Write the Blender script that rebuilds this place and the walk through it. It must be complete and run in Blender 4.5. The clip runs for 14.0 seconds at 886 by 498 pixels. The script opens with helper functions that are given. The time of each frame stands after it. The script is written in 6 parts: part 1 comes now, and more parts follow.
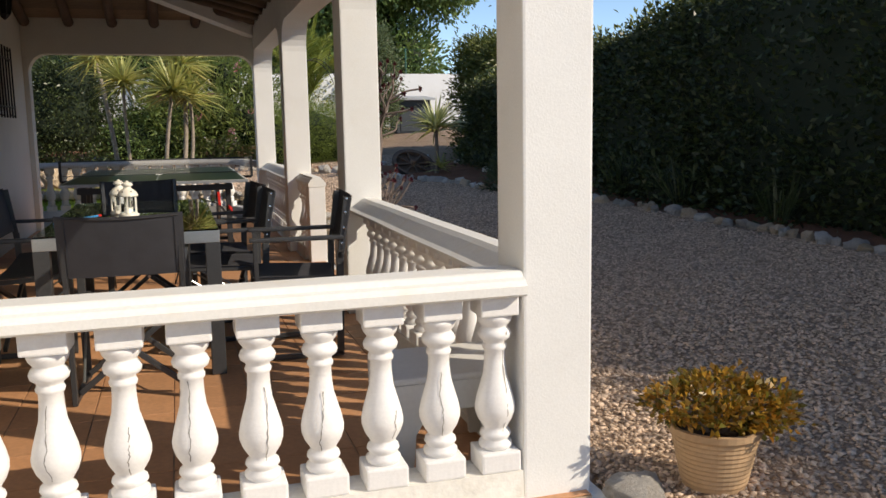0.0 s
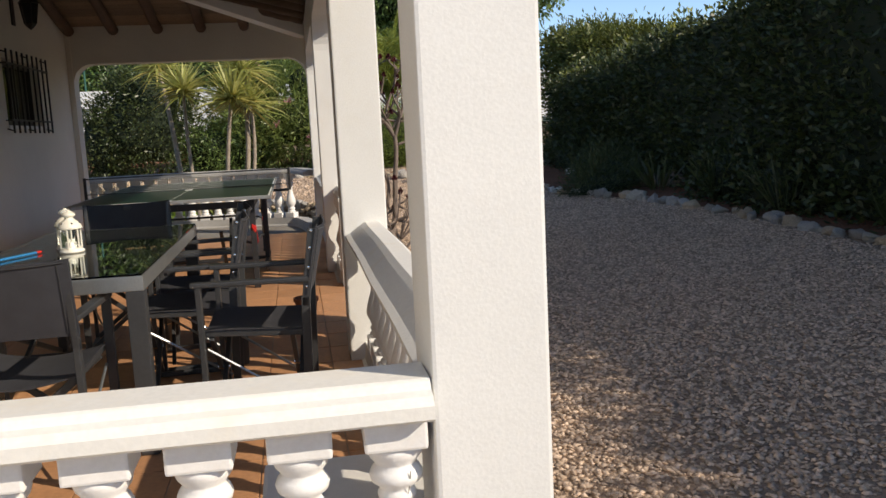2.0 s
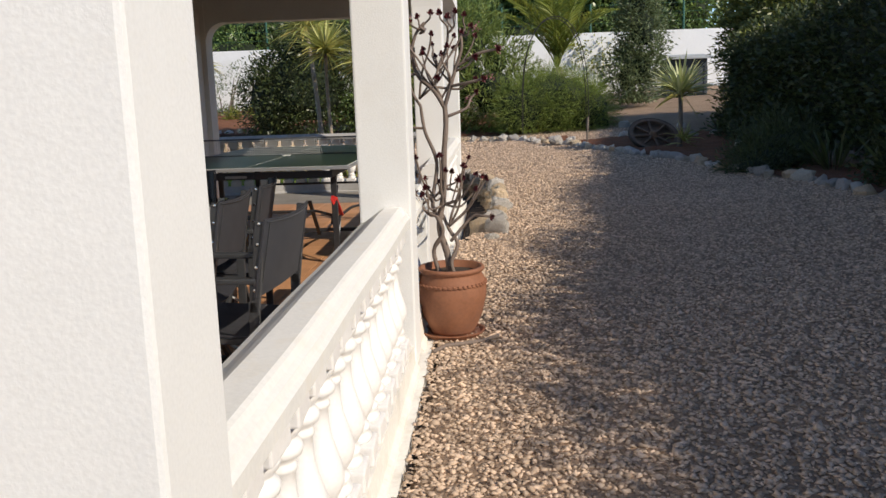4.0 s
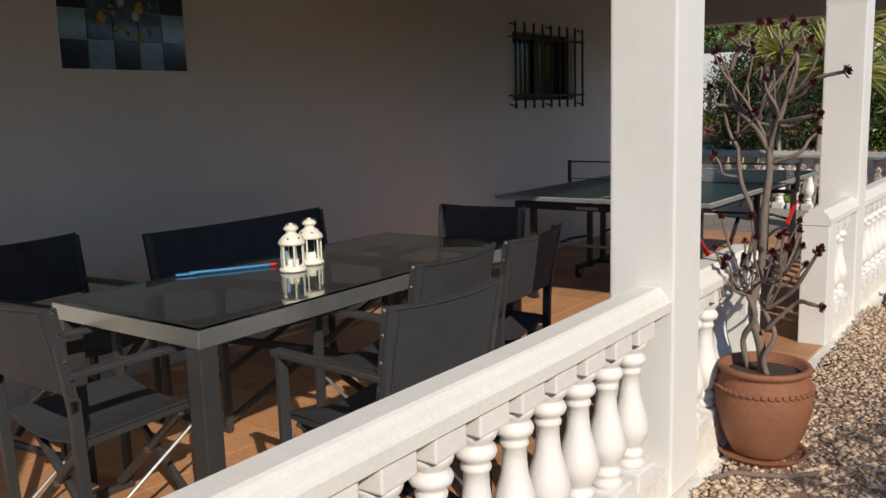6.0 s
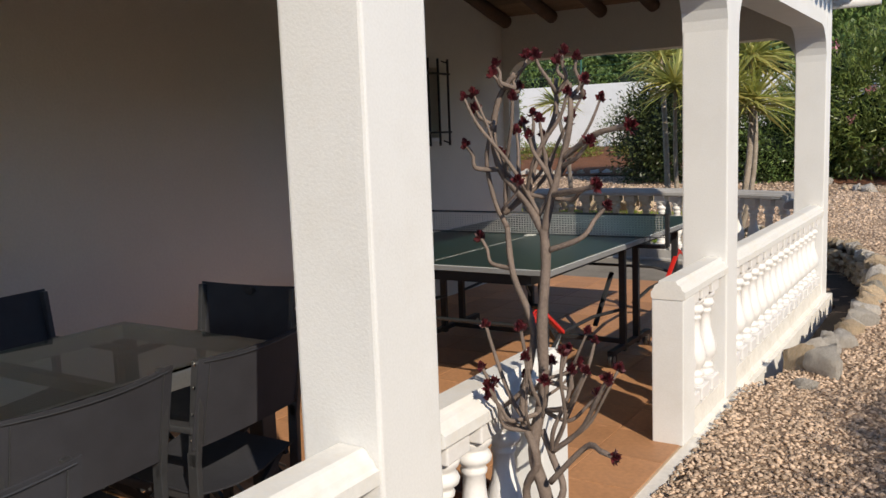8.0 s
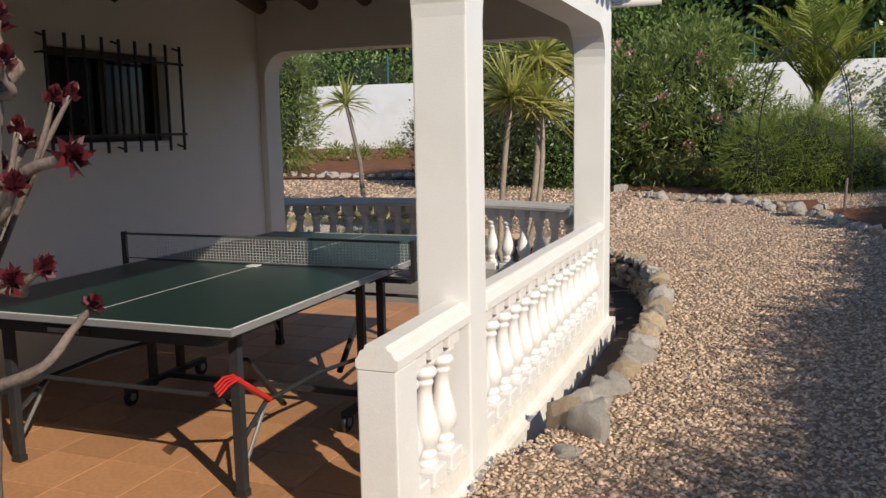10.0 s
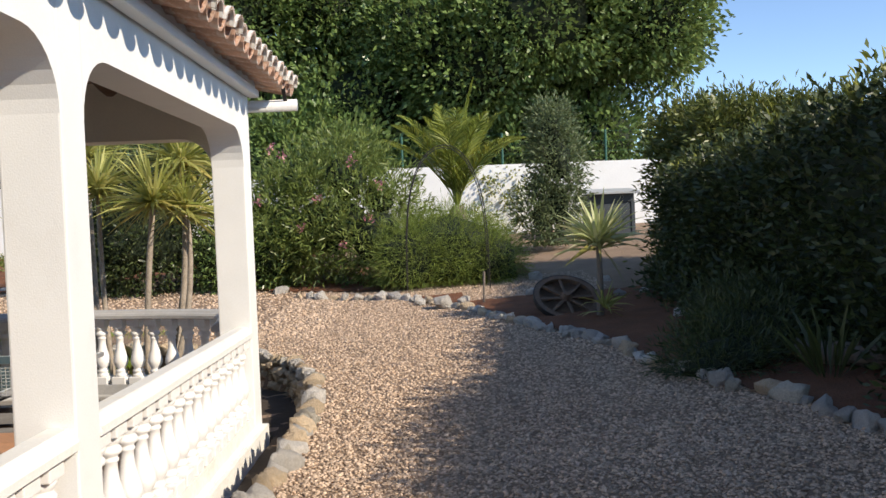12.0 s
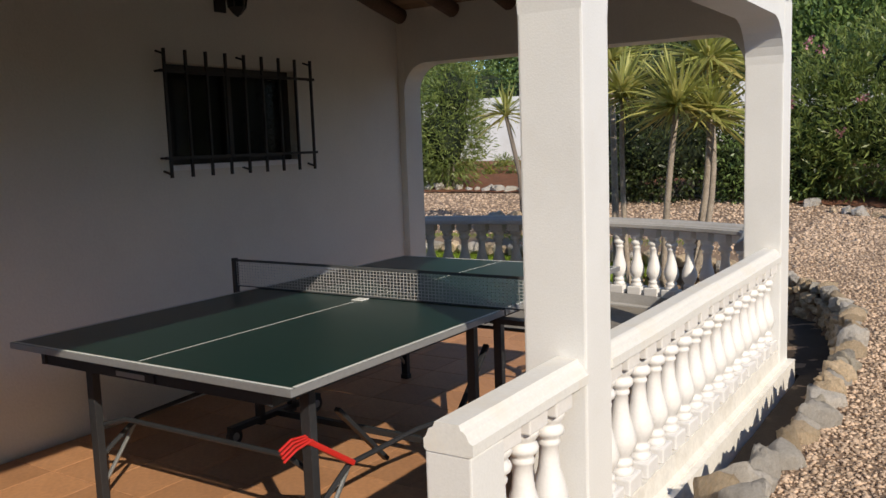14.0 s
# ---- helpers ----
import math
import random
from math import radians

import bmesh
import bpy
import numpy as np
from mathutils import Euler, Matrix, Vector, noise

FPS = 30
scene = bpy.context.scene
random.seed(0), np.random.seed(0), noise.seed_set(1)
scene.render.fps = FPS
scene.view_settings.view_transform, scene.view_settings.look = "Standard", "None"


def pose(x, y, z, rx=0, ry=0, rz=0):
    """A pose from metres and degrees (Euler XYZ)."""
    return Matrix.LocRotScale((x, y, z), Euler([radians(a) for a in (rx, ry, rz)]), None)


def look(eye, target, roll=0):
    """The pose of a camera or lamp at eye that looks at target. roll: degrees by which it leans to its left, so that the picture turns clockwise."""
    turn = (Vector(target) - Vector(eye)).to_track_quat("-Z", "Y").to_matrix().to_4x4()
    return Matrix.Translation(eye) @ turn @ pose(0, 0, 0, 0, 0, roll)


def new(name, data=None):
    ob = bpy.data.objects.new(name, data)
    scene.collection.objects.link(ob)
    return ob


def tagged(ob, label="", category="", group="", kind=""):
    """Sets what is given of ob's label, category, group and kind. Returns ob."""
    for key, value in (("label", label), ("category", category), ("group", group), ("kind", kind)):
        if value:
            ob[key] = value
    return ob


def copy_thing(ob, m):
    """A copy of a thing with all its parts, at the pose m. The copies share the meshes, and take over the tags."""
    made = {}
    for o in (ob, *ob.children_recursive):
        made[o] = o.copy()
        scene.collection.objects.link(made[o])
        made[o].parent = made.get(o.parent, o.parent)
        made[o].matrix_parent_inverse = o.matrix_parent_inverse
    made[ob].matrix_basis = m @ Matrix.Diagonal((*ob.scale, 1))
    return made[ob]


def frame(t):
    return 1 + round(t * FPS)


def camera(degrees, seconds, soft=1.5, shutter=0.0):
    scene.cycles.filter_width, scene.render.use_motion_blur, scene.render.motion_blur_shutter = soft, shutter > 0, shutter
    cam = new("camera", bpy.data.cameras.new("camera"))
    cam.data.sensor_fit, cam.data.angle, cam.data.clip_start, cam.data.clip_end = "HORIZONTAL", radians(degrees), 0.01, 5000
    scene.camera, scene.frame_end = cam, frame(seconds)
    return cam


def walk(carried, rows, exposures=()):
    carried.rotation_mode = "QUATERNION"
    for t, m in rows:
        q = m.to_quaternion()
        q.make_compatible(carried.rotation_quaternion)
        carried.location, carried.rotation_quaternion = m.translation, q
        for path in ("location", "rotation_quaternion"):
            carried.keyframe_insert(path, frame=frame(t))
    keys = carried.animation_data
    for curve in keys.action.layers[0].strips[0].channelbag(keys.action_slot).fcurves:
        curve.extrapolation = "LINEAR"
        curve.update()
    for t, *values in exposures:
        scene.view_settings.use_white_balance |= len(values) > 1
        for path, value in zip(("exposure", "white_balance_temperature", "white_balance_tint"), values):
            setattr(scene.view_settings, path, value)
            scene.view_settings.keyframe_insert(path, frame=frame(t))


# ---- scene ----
cam = camera(54.7, 14.0)
PATH = [
    (0, (-1.238, -2.282, 1.196), (-0.658, -0.389, 0.91), -1.0),
    (0.5, (-1.074, -2.123, 1.192), (-0.666, -0.18, 0.948), -1.4),
    (1, (-0.905, -1.866, 1.225), (-0.485, 0.075, 0.992), -2.0),
    (1.5, (-0.682, -1.654, 1.217), (-0.266, 0.284, 0.946), -2.0),
    (2, (-0.467, -1.425, 1.221), (-0.138, 0.527, 0.939), -2.8),
    (2.2, (-0.41, -1.335, 1.217), (-0.125, 0.625, 0.947), -3.1),
    (4.3, (0.54, -0.596, 1.251), (0.229, 1.346, 0.887), -0.7),
    (4.5, (0.645, -0.489, 1.264), (0.181, 1.423, 0.905), 0.2),
    (5, (0.782, -0.24, 1.268), (0.035, 1.583, 0.924), 0.2),
    (5.5, (0.919, 0.062, 1.318), (-0.034, 1.792, 1.002), -0.5),
    (6, (1.053, 0.359, 1.361), (-0.121, 1.946, 1.04), -1.7),
    (6.5, (1.001, 0.639, 1.368), (-0.225, 2.195, 1.096), -2.2),
    (7, (0.99, 0.916, 1.381), (-0.141, 2.541, 1.101), -2.4),
    (7.5, (1.085, 1.244, 1.402), (0.011, 2.91, 1.13), -2.1),
    (7.7, (1.12, 1.385, 1.42), (0.05, 3.05, 1.155), -2.1),
    (9.8, (1.137, 2.753, 1.488), (0.327, 4.555, 1.179), -2.0),
    (10, (1.147, 2.809, 1.474), (0.438, 4.658, 1.194), -1.1),
    (10.5, (1.225, 2.877, 1.479), (0.864, 4.83, 1.248), 0.2),
    (11, (1.277, 2.868, 1.481), (1.258, 4.857, 1.279), 0.2),
    (11.5, (1.317, 2.894, 1.474), (1.404, 4.887, 1.34), -0.9),
    (12, (1.332, 2.943, 1.468), (1.359, 4.942, 1.403), -2.2),
    (12.5, (1.35, 2.982, 1.463), (1.183, 4.974, 1.385), -1.5),
    (13, (1.272, 3.021, 1.491), (0.757, 4.95, 1.369), -0.4),
    (13.5, (1.223, 3.219, 1.514), (0.387, 5.027, 1.341), -2.0),
    (14, (1.141, 3.483, 1.499), (0.058, 5.147, 1.253), -2.0),
]
walk(cam, [(r[0], look(*r[1:])) for r in PATH], [(0, 0.14, 8000, 10), (2.2, 0.16, 8000, 10), (4.5, 0.1, 7600, 10), (5.2, -0.15, 7600, 10), (7.0, 0.05, 7600, 10), (10.0, 0.1, 7800, 10), (11.0, 0.06, 7800, 10), (11.5, 0.28, 7800, 10), (12.0, 0.42, 7800, 10), (12.5, 0.46, 7800, 10), (13.0, 0.24, 7750, 10), (13.5, -0.02, 7700, 10), (14.0, 0.06, 7700, 10)])

# ---- world, sun, exposure ----
SUN_AZ, SUN_EL = -35.3, 32.3   # degrees: azimuth from +x, elevation
world = bpy.data.worlds.new("world")
scene.world = world
world.use_nodes = True
wn, wl = world.node_tree.nodes, world.node_tree.links
sky = wn.new("ShaderNodeTexSky")
sky.sky_type = "NISHITA"
sky.sun_disc = False
sky.sun_elevation = radians(SUN_EL)
sky.sun_rotation = radians(90 - SUN_AZ)
sky.altitude = 900
sky.air_density = 0.75
sky.dust_density = 0.0
sky.ozone_density = 5.0
wl.new(sky.outputs[0], wn["Background"].inputs[0])
wn["Background"].inputs[1].default_value = 0.20
sun = new("sun", bpy.data.lights.new("sun", "SUN"))
sun.data.energy = 4.0
sun.data.angle = radians(0.55)
sun.data.color = (1.0, 0.965, 0.92)
_a, _e = radians(SUN_AZ), radians(SUN_EL)
sun.matrix_world = look((0, 0, 0), (-math.cos(_a) * math.cos(_e), -math.sin(_a) * math.cos(_e), -math.sin(_e)))


# ---- materials ----
def mat(name, base, rough=0.6, metal=0.0, var=0.12, scale=6.0, fine=60.0, bump=0.15, dist=0.004, stain=None, stain_amount=0.0, stain_scale=1.5, coat=0.0, spec=0.5, island=0.0, obj=0.0):
    """A node material: base colour varied at two scales, optional stains, fine bump."""
    m = bpy.data.materials.new(name)
    m.use_nodes = True
    n, l = m.node_tree.nodes, m.node_tree.links
    p = n["Principled BSDF"]
    p.inputs["Roughness"].default_value = rough
    p.inputs["Metallic"].default_value = metal
    p.inputs["Specular IOR Level"].default_value = spec
    p.inputs["Coat Weight"].default_value = coat
    co = n.new("ShaderNodeTexCoord")
    n1 = n.new("ShaderNodeTexNoise")
    n1.inputs["Scale"].default_value = scale
    n1.inputs["Detail"].default_value = 5
    n2 = n.new("ShaderNodeTexNoise")
    n2.inputs["Scale"].default_value = fine
    n2.inputs["Detail"].default_value = 3
    l.new(co.outputs["Object"], n1.inputs["Vector"])
    l.new(co.outputs["Object"], n2.inputs["Vector"])
    add = n.new("ShaderNodeMath")
    l.new(n1.outputs["Fac"], add.inputs[0])
    l.new(n2.outputs["Fac"], add.inputs[1])
    mr = n.new("ShaderNodeMapRange")
    mr.inputs["From Min"].default_value = 0.65
    mr.inputs["From Max"].default_value = 1.35
    mr.inputs["To Min"].default_value = 1 - var
    mr.inputs["To Max"].default_value = 1 + var
    l.new(add.outputs[0], mr.inputs["Value"])
    value = mr.outputs[0]
    for amount, source in ((island, "Random Per Island"), (obj, "Random")):
        if amount:
            g = n.new("ShaderNodeNewGeometry" if source != "Random" else "ShaderNodeObjectInfo")
            r2 = n.new("ShaderNodeMapRange")
            r2.inputs["To Min"].default_value = 1 - amount
            r2.inputs["To Max"].default_value = 1 + amount
            l.new(g.outputs[source], r2.inputs["Value"])
            mul = n.new("ShaderNodeMath")
            mul.operation = "MULTIPLY"
            l.new(value, mul.inputs[0])
            l.new(r2.outputs[0], mul.inputs[1])
            value = mul.outputs[0]
    hsv = n.new("ShaderNodeHueSaturation")
    hsv.inputs["Color"].default_value = (*base, 1)
    l.new(value, hsv.inputs["Value"])
    colour = hsv.outputs[0]
    if stain:
        n3 = n.new("ShaderNodeTexNoise")
        n3.inputs["Scale"].default_value = stain_scale
        n3.inputs["Detail"].default_value = 7
        n3.inputs["Roughness"].default_value = 0.7
        l.new(co.outputs["Object"], n3.inputs["Vector"])
        r3 = n.new("ShaderNodeMapRange")
        r3.inputs["From Min"].default_value = 0.52
        r3.inputs["From Max"].default_value = 0.75
        r3.inputs["To Max"].default_value = stain_amount
        l.new(n3.outputs["Fac"], r3.inputs["Value"])
        mix = n.new("ShaderNodeMix")
        mix.data_type = "RGBA"
        mix.inputs["B"].default_value = (*stain, 1)
        l.new(colour, mix.inputs["A"])
        l.new(r3.outputs[0], mix.inputs["Factor"])
        colour = mix.outputs["Result"]
    l.new(colour, p.inputs["Base Color"])
    if bump:
        b = n.new("ShaderNodeBump")
        b.inputs["Strength"].default_value = bump
        b.inputs["Distance"].default_value = dist
        l.new(n2.outputs["Fac"], b.inputs["Height"])
        l.new(b.outputs[0], p.inputs["Normal"])
    return m


def leaf_mat(name, dark, light, rough=0.45, through_light=0.35):
    """Leaves: colour varied leaf by leaf, glossy above, some light shining through."""
    m = bpy.data.materials.new(name)
    m.use_nodes = True
    n, l = m.node_tree.nodes, m.node_tree.links
    p = n["Principled BSDF"]
    p.inputs["Roughness"].default_value = rough
    g = n.new("ShaderNodeNewGeometry")
    ramp = n.new("ShaderNodeMix")
    ramp.data_type = "RGBA"
    ramp.inputs["A"].default_value = (*dark, 1)
    ramp.inputs["B"].default_value = (*light, 1)
    l.new(g.outputs["Random Per Island"], ramp.inputs["Factor"])
    l.new(ramp.outputs["Result"], p.inputs["Base Color"])
    t = n.new("ShaderNodeBsdfTranslucent")
    hs = n.new("ShaderNodeHueSaturation")
    hs.inputs["Value"].default_value = 1.3
    hs.inputs["Hue"].default_value = 0.48
    l.new(ramp.outputs["Result"], hs.inputs["Color"])
    l.new(hs.outputs[0], t.inputs["Color"])
    mx = n.new("ShaderNodeMixShader")
    mx.inputs[0].default_value = through_light
    l.new(p.outputs[0], mx.inputs[1])
    l.new(t.outputs[0], mx.inputs[2])
    l.new(mx.outputs[0], n["Material Output"].inputs["Surface"])
    return m


def glass_mat(name, tint=(0.9, 0.95, 0.93), rough=0.0, ior=1.45):
    m = bpy.data.materials.new(name)
    m.use_nodes = True
    p = m.node_tree.nodes["Principled BSDF"]
    p.inputs["Base Color"].default_value = (*tint, 1)
    p.inputs["Roughness"].default_value = rough
    p.inputs["Transmission Weight"].default_value = 1.0
    p.inputs["IOR"].default_value = ior
    return m


RENDER_WHITE = mat("white_masonry_paint", (0.79, 0.79, 0.775), 0.75, var=0.05, scale=3, fine=140, bump=0.17, dist=0.004, stain=(0.60, 0.55, 0.47), stain_amount=0.22, stain_scale=2.2)
WALL_PAINT = mat("house_wall_paint", (0.70, 0.675, 0.60), 0.85, var=0.05, scale=2, fine=70, bump=0.25, dist=0.005, stain=(0.56, 0.53, 0.49), stain_amount=0.35, stain_scale=1.3)
BALUSTER_WHITE = mat("white_baluster_paint", (0.82, 0.81, 0.80), 0.55, var=0.05, scale=8, fine=90, bump=0.2, dist=0.003, stain=(0.58, 0.54, 0.48), stain_amount=0.25, stain_scale=7)
RAIL_WHITE = mat("weathered_rail_paint", (0.80, 0.79, 0.755), 0.6, var=0.06, scale=5, fine=80, bump=0.25, dist=0.003, stain=(0.66, 0.56, 0.40), stain_amount=0.42, stain_scale=5)
PLINTH = mat("stained_plinth_paint", (0.78, 0.755, 0.70), 0.8, var=0.1, scale=6, fine=50, bump=0.4, dist=0.006, stain=(0.46, 0.38, 0.26), stain_amount=0.4, stain_scale=4)
GREY_CEMENT = mat("bare_grey_cement", (0.42, 0.41, 0.40), 0.85, var=0.12, scale=5, fine=60, bump=0.4, dist=0.005, stain=(0.28, 0.27, 0.25), stain_amount=0.5, stain_scale=4)
TERRACOTTA = mat("terracotta_floor_tile", (0.50, 0.25, 0.125), 0.55, var=0.16, scale=5, fine=40, bump=0.12, dist=0.003, stain=(0.36, 0.20, 0.12), stain_amount=0.5, stain_scale=3, obj=0.14)
TERRACE_CEMENT = mat("dark_weathered_cement", (0.22, 0.20, 0.175), 0.9, var=0.2, scale=4, fine=50, bump=0.4, dist=0.005, stain=(0.12, 0.10, 0.08), stain_amount=0.6, stain_scale=3)
GROUT = mat("pale_floor_grout", (0.42, 0.31, 0.22), 0.9, var=0.12)
POT_CLAY = mat("terracotta_pot_clay", (0.26, 0.105, 0.055), 0.75, var=0.18, scale=9, fine=60, bump=0.25, dist=0.004, stain=(0.20, 0.10, 0.07), stain_amount=0.7, stain_scale=6)
POT_PALE = mat("pale_clay_pot", (0.46, 0.30, 0.17), 0.75, var=0.12, scale=9, fine=60, bump=0.25, dist=0.003)
CRACK = mat("grey_crack_line", (0.22, 0.20, 0.18), 0.95, var=0.1, bump=0)
SOIL = mat("potting_soil", (0.055, 0.038, 0.026), 0.95, var=0.3, scale=30, fine=120, bump=0.8, dist=0.01)
RED_EARTH = mat("red_earth", (0.20, 0.078, 0.038), 0.95, var=0.3, scale=4, fine=50, bump=0.9, dist=0.03)
GRAVEL_BED = mat("crushed_stone_bed", (0.30, 0.205, 0.14), 0.95, var=0.25, scale=2.0, fine=45, bump=1.0, dist=0.03)
PEBBLE = mat("limestone_chip", (0.54, 0.40, 0.295), 0.9, var=0.2, scale=20, fine=90, bump=0.2, dist=0.003, island=0.43)
ROCK = mat("limestone_rock", (0.68, 0.53, 0.37), 0.9, var=0.25, scale=9, fine=40, bump=0.9, dist=0.02, stain=(0.58, 0.38, 0.19), stain_amount=0.8, stain_scale=4, obj=0.25)
ROCK_WHITE = mat("pale_limestone_rock", (0.60, 0.56, 0.51), 0.9, var=0.2, scale=9, fine=40, bump=0.9, dist=0.02, stain=(0.36, 0.28, 0.20), stain_amount=0.6, stain_scale=6, obj=0.2)
ROOF_CLAY = mat("roof_tile_clay", (0.50, 0.30, 0.21), 0.85, var=0.2, scale=8, fine=50, bump=0.3, dist=0.004, stain=(0.72, 0.68, 0.62), stain_amount=1.0, stain_scale=9, obj=0.25)
MORTAR = mat("white_mortar", (0.68, 0.64, 0.58), 0.9, var=0.1)
WOOD_DARK = mat("dark_stained_log", (0.105, 0.062, 0.038), 0.75, var=0.3, scale=6, fine=60, bump=0.4, dist=0.006)
WOOD_CEILING = mat("brown_ceiling_boards", (0.20, 0.135, 0.085), 0.75, var=0.25, scale=3, fine=50, bump=0.3, dist=0.004, island=0.25)
WOOD_OLD = mat("weathered_wheel_wood", (0.17, 0.11, 0.075), 0.85, var=0.3, scale=12, fine=70, bump=0.4)
IRON = mat("black_wrought_iron", (0.03, 0.026, 0.024), 0.55, metal=0.3, var=0.2, bump=0.15)
DARK_FRAME = mat("dark_brown_window_frame", (0.018, 0.012, 0.009), 0.5, var=0.2, bump=0.1)
CHAIR_FRAME = mat("anthracite_aluminium", (0.062, 0.064, 0.068), 0.42, metal=0.4, var=0.1, scale=12, bump=0.05)
CHAIR_FABRIC = mat("charcoal_mesh_fabric", (0.034, 0.0345, 0.041), 0.66, var=0.22, scale=14, fine=500, bump=0.5, dist=0.0012)
STEEL = mat("brushed_steel", (0.42, 0.44, 0.44), 0.38, metal=0.85, var=0.1, scale=10, fine=140, bump=0.08, dist=0.001)
CHROME = mat("bright_screw_steel", (0.7, 0.7, 0.7), 0.2, metal=1.0, var=0.05, bump=0)
TT_GREEN = mat("dark_green_table_board", (0.011, 0.036, 0.031), 0.32, var=0.08, scale=4, fine=60, bump=0.03, dist=0.001)
TT_LINE = mat("white_table_line", (0.75, 0.77, 0.75), 0.5, var=0.06)
TT_EDGE = mat("silver_table_edge", (0.36, 0.37, 0.38), 0.4, metal=0.5, var=0.08)
TT_STEEL = mat("dark_table_steel", (0.03, 0.032, 0.036), 0.5, metal=0.2, var=0.15)
RED_PLASTIC = mat("red_plastic", (0.55, 0.025, 0.02), 0.35, var=0.06, bump=0.02)
BLUE_PLASTIC = mat("blue_plastic", (0.02, 0.19, 0.42), 0.35, var=0.06, bump=0.02)
BLACK_PLASTIC = mat("black_plastic", (0.02, 0.02, 0.022), 0.45, var=0.1, bump=0.05)
NET_WHITE = mat("pale_net_cord", (0.55, 0.55, 0.54), 0.8, var=0.1, bump=0)
NET_DARK = mat("dark_net_cord", (0.07, 0.075, 0.08), 0.8, var=0.1, bump=0)
WHITE_PLASTIC = mat("white_plastic", (0.72, 0.71, 0.69), 0.45, var=0.05, scale=4, bump=0.05)
LANTERN_WHITE = mat("cream_lantern_enamel", (0.80, 0.77, 0.68), 0.4, var=0.05, bump=0.05)
TILE_BLUE = mat("pale_blue_glazed_tile", (0.16, 0.31, 0.38), 0.18, var=0.2, scale=14, fine=40, bump=0.04, coat=0.3, obj=0.12)
TILE_BLACK = mat("black_glazed_tile", (0.012, 0.012, 0.018), 0.16, var=0.3, scale=14, bump=0.03, coat=0.3)
TILE_PAINTED = mat("painted_dark_tile", (0.03, 0.06, 0.075), 0.2, var=0.6, scale=18, fine=60, bump=0.04, coat=0.3)
PAINT_OCHRE = mat("ochre_glaze", (0.42, 0.22, 0.03), 0.25, var=0.3, bump=0.02)
PAINT_LEAF = mat("green_glaze", (0.10, 0.18, 0.07), 0.25, var=0.3, bump=0.02)
PAINT_PALE = mat("pale_glaze", (0.42, 0.50, 0.50), 0.25, var=0.2, bump=0.02)
SHED_GREY = mat("grey_shed_boards", (0.038, 0.047, 0.055), 0.7, var=0.2, scale=7, fine=40, bump=0.2)
SHED_ROOF = mat("pale_shed_roof", (0.40, 0.42, 0.43), 0.6, var=0.12, scale=5)
FENCE_GREEN = mat("green_fence_paint", (0.02, 0.10, 0.07), 0.5, var=0.1)
GARDEN_WALL = mat("white_garden_wall_paint", (0.78, 0.78, 0.77), 0.85, var=0.06, scale=1.5, fine=30, bump=0.3, dist=0.01, stain=(0.58, 0.55, 0.50), stain_amount=0.4, stain_scale=1.2)
BARK = mat("grey_bark", (0.20, 0.165, 0.135), 0.9, var=0.3, scale=10, fine=45, bump=0.9, dist=0.012)
BARK_DARK = mat("dark_bark", (0.075, 0.058, 0.045), 0.9, var=0.3, scale=8, fine=40, bump=0.9, dist=0.015)
SUCCULENT_STEM = mat("grey_succulent_stem", (0.19, 0.145, 0.12), 0.8, var=0.25, scale=22, fine=120, bump=0.6, dist=0.004)
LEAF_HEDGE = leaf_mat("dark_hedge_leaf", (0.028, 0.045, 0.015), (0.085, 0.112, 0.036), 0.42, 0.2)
# light green plants; on the hedge top it paints sunlit leaves
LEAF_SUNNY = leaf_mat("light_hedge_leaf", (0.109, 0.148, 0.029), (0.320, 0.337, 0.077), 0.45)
LEAF_HEDGE_SUNLIT = leaf_mat("yellow_green_hedge_leaf", (0.055, 0.080, 0.018), (0.17, 0.19, 0.045), 0.45, 0.25)
LEAF_TREE = leaf_mat("carob_leaf", (0.085, 0.145, 0.045), (0.20, 0.29, 0.09), 0.35, 0.25)
LEAF_OLEANDER = leaf_mat("oleander_leaf", (0.096, 0.146, 0.036), (0.265, 0.325, 0.095), 0.4)
LEAF_ROSEMARY = leaf_mat("feathery_green_leaf", (0.112, 0.168, 0.034), (0.27, 0.35, 0.078), 0.6)
LEAF_OLIVE = leaf_mat("grey_green_leaf", (0.075, 0.11, 0.045), (0.19, 0.24, 0.12), 0.5)
LEAF_PALM = leaf_mat("palm_frond_leaf", (0.141, 0.194, 0.033), (0.346, 0.377, 0.077), 0.45)
LEAF_YUCCA = leaf_mat("yucca_blade", (0.21, 0.25, 0.06), (0.56, 0.55, 0.19), 0.38, 0.35)
LEAF_YUCCA_DRY = leaf_mat("yellowed_yucca_blade", (0.26, 0.25, 0.06), (0.42, 0.36, 0.12), 0.5, 0.3)
LEAF_VARIEGATED = leaf_mat("pale_edged_yucca_blade", (0.30, 0.36, 0.14), (0.68, 0.68, 0.38), 0.4, 0.3)
ROCK_GREY = mat("grey_limestone_rock", (0.56, 0.51, 0.43), 0.9, var=0.25, scale=9, fine=40, bump=0.9, dist=0.02, stain=(0.46, 0.36, 0.24), stain_amount=0.6, stain_scale=5, obj=0.2)
BARK_PALE = mat("pale_yucca_bark", (0.34, 0.285, 0.23), 0.9, var=0.3, scale=12, fine=55, bump=0.9, dist=0.01)
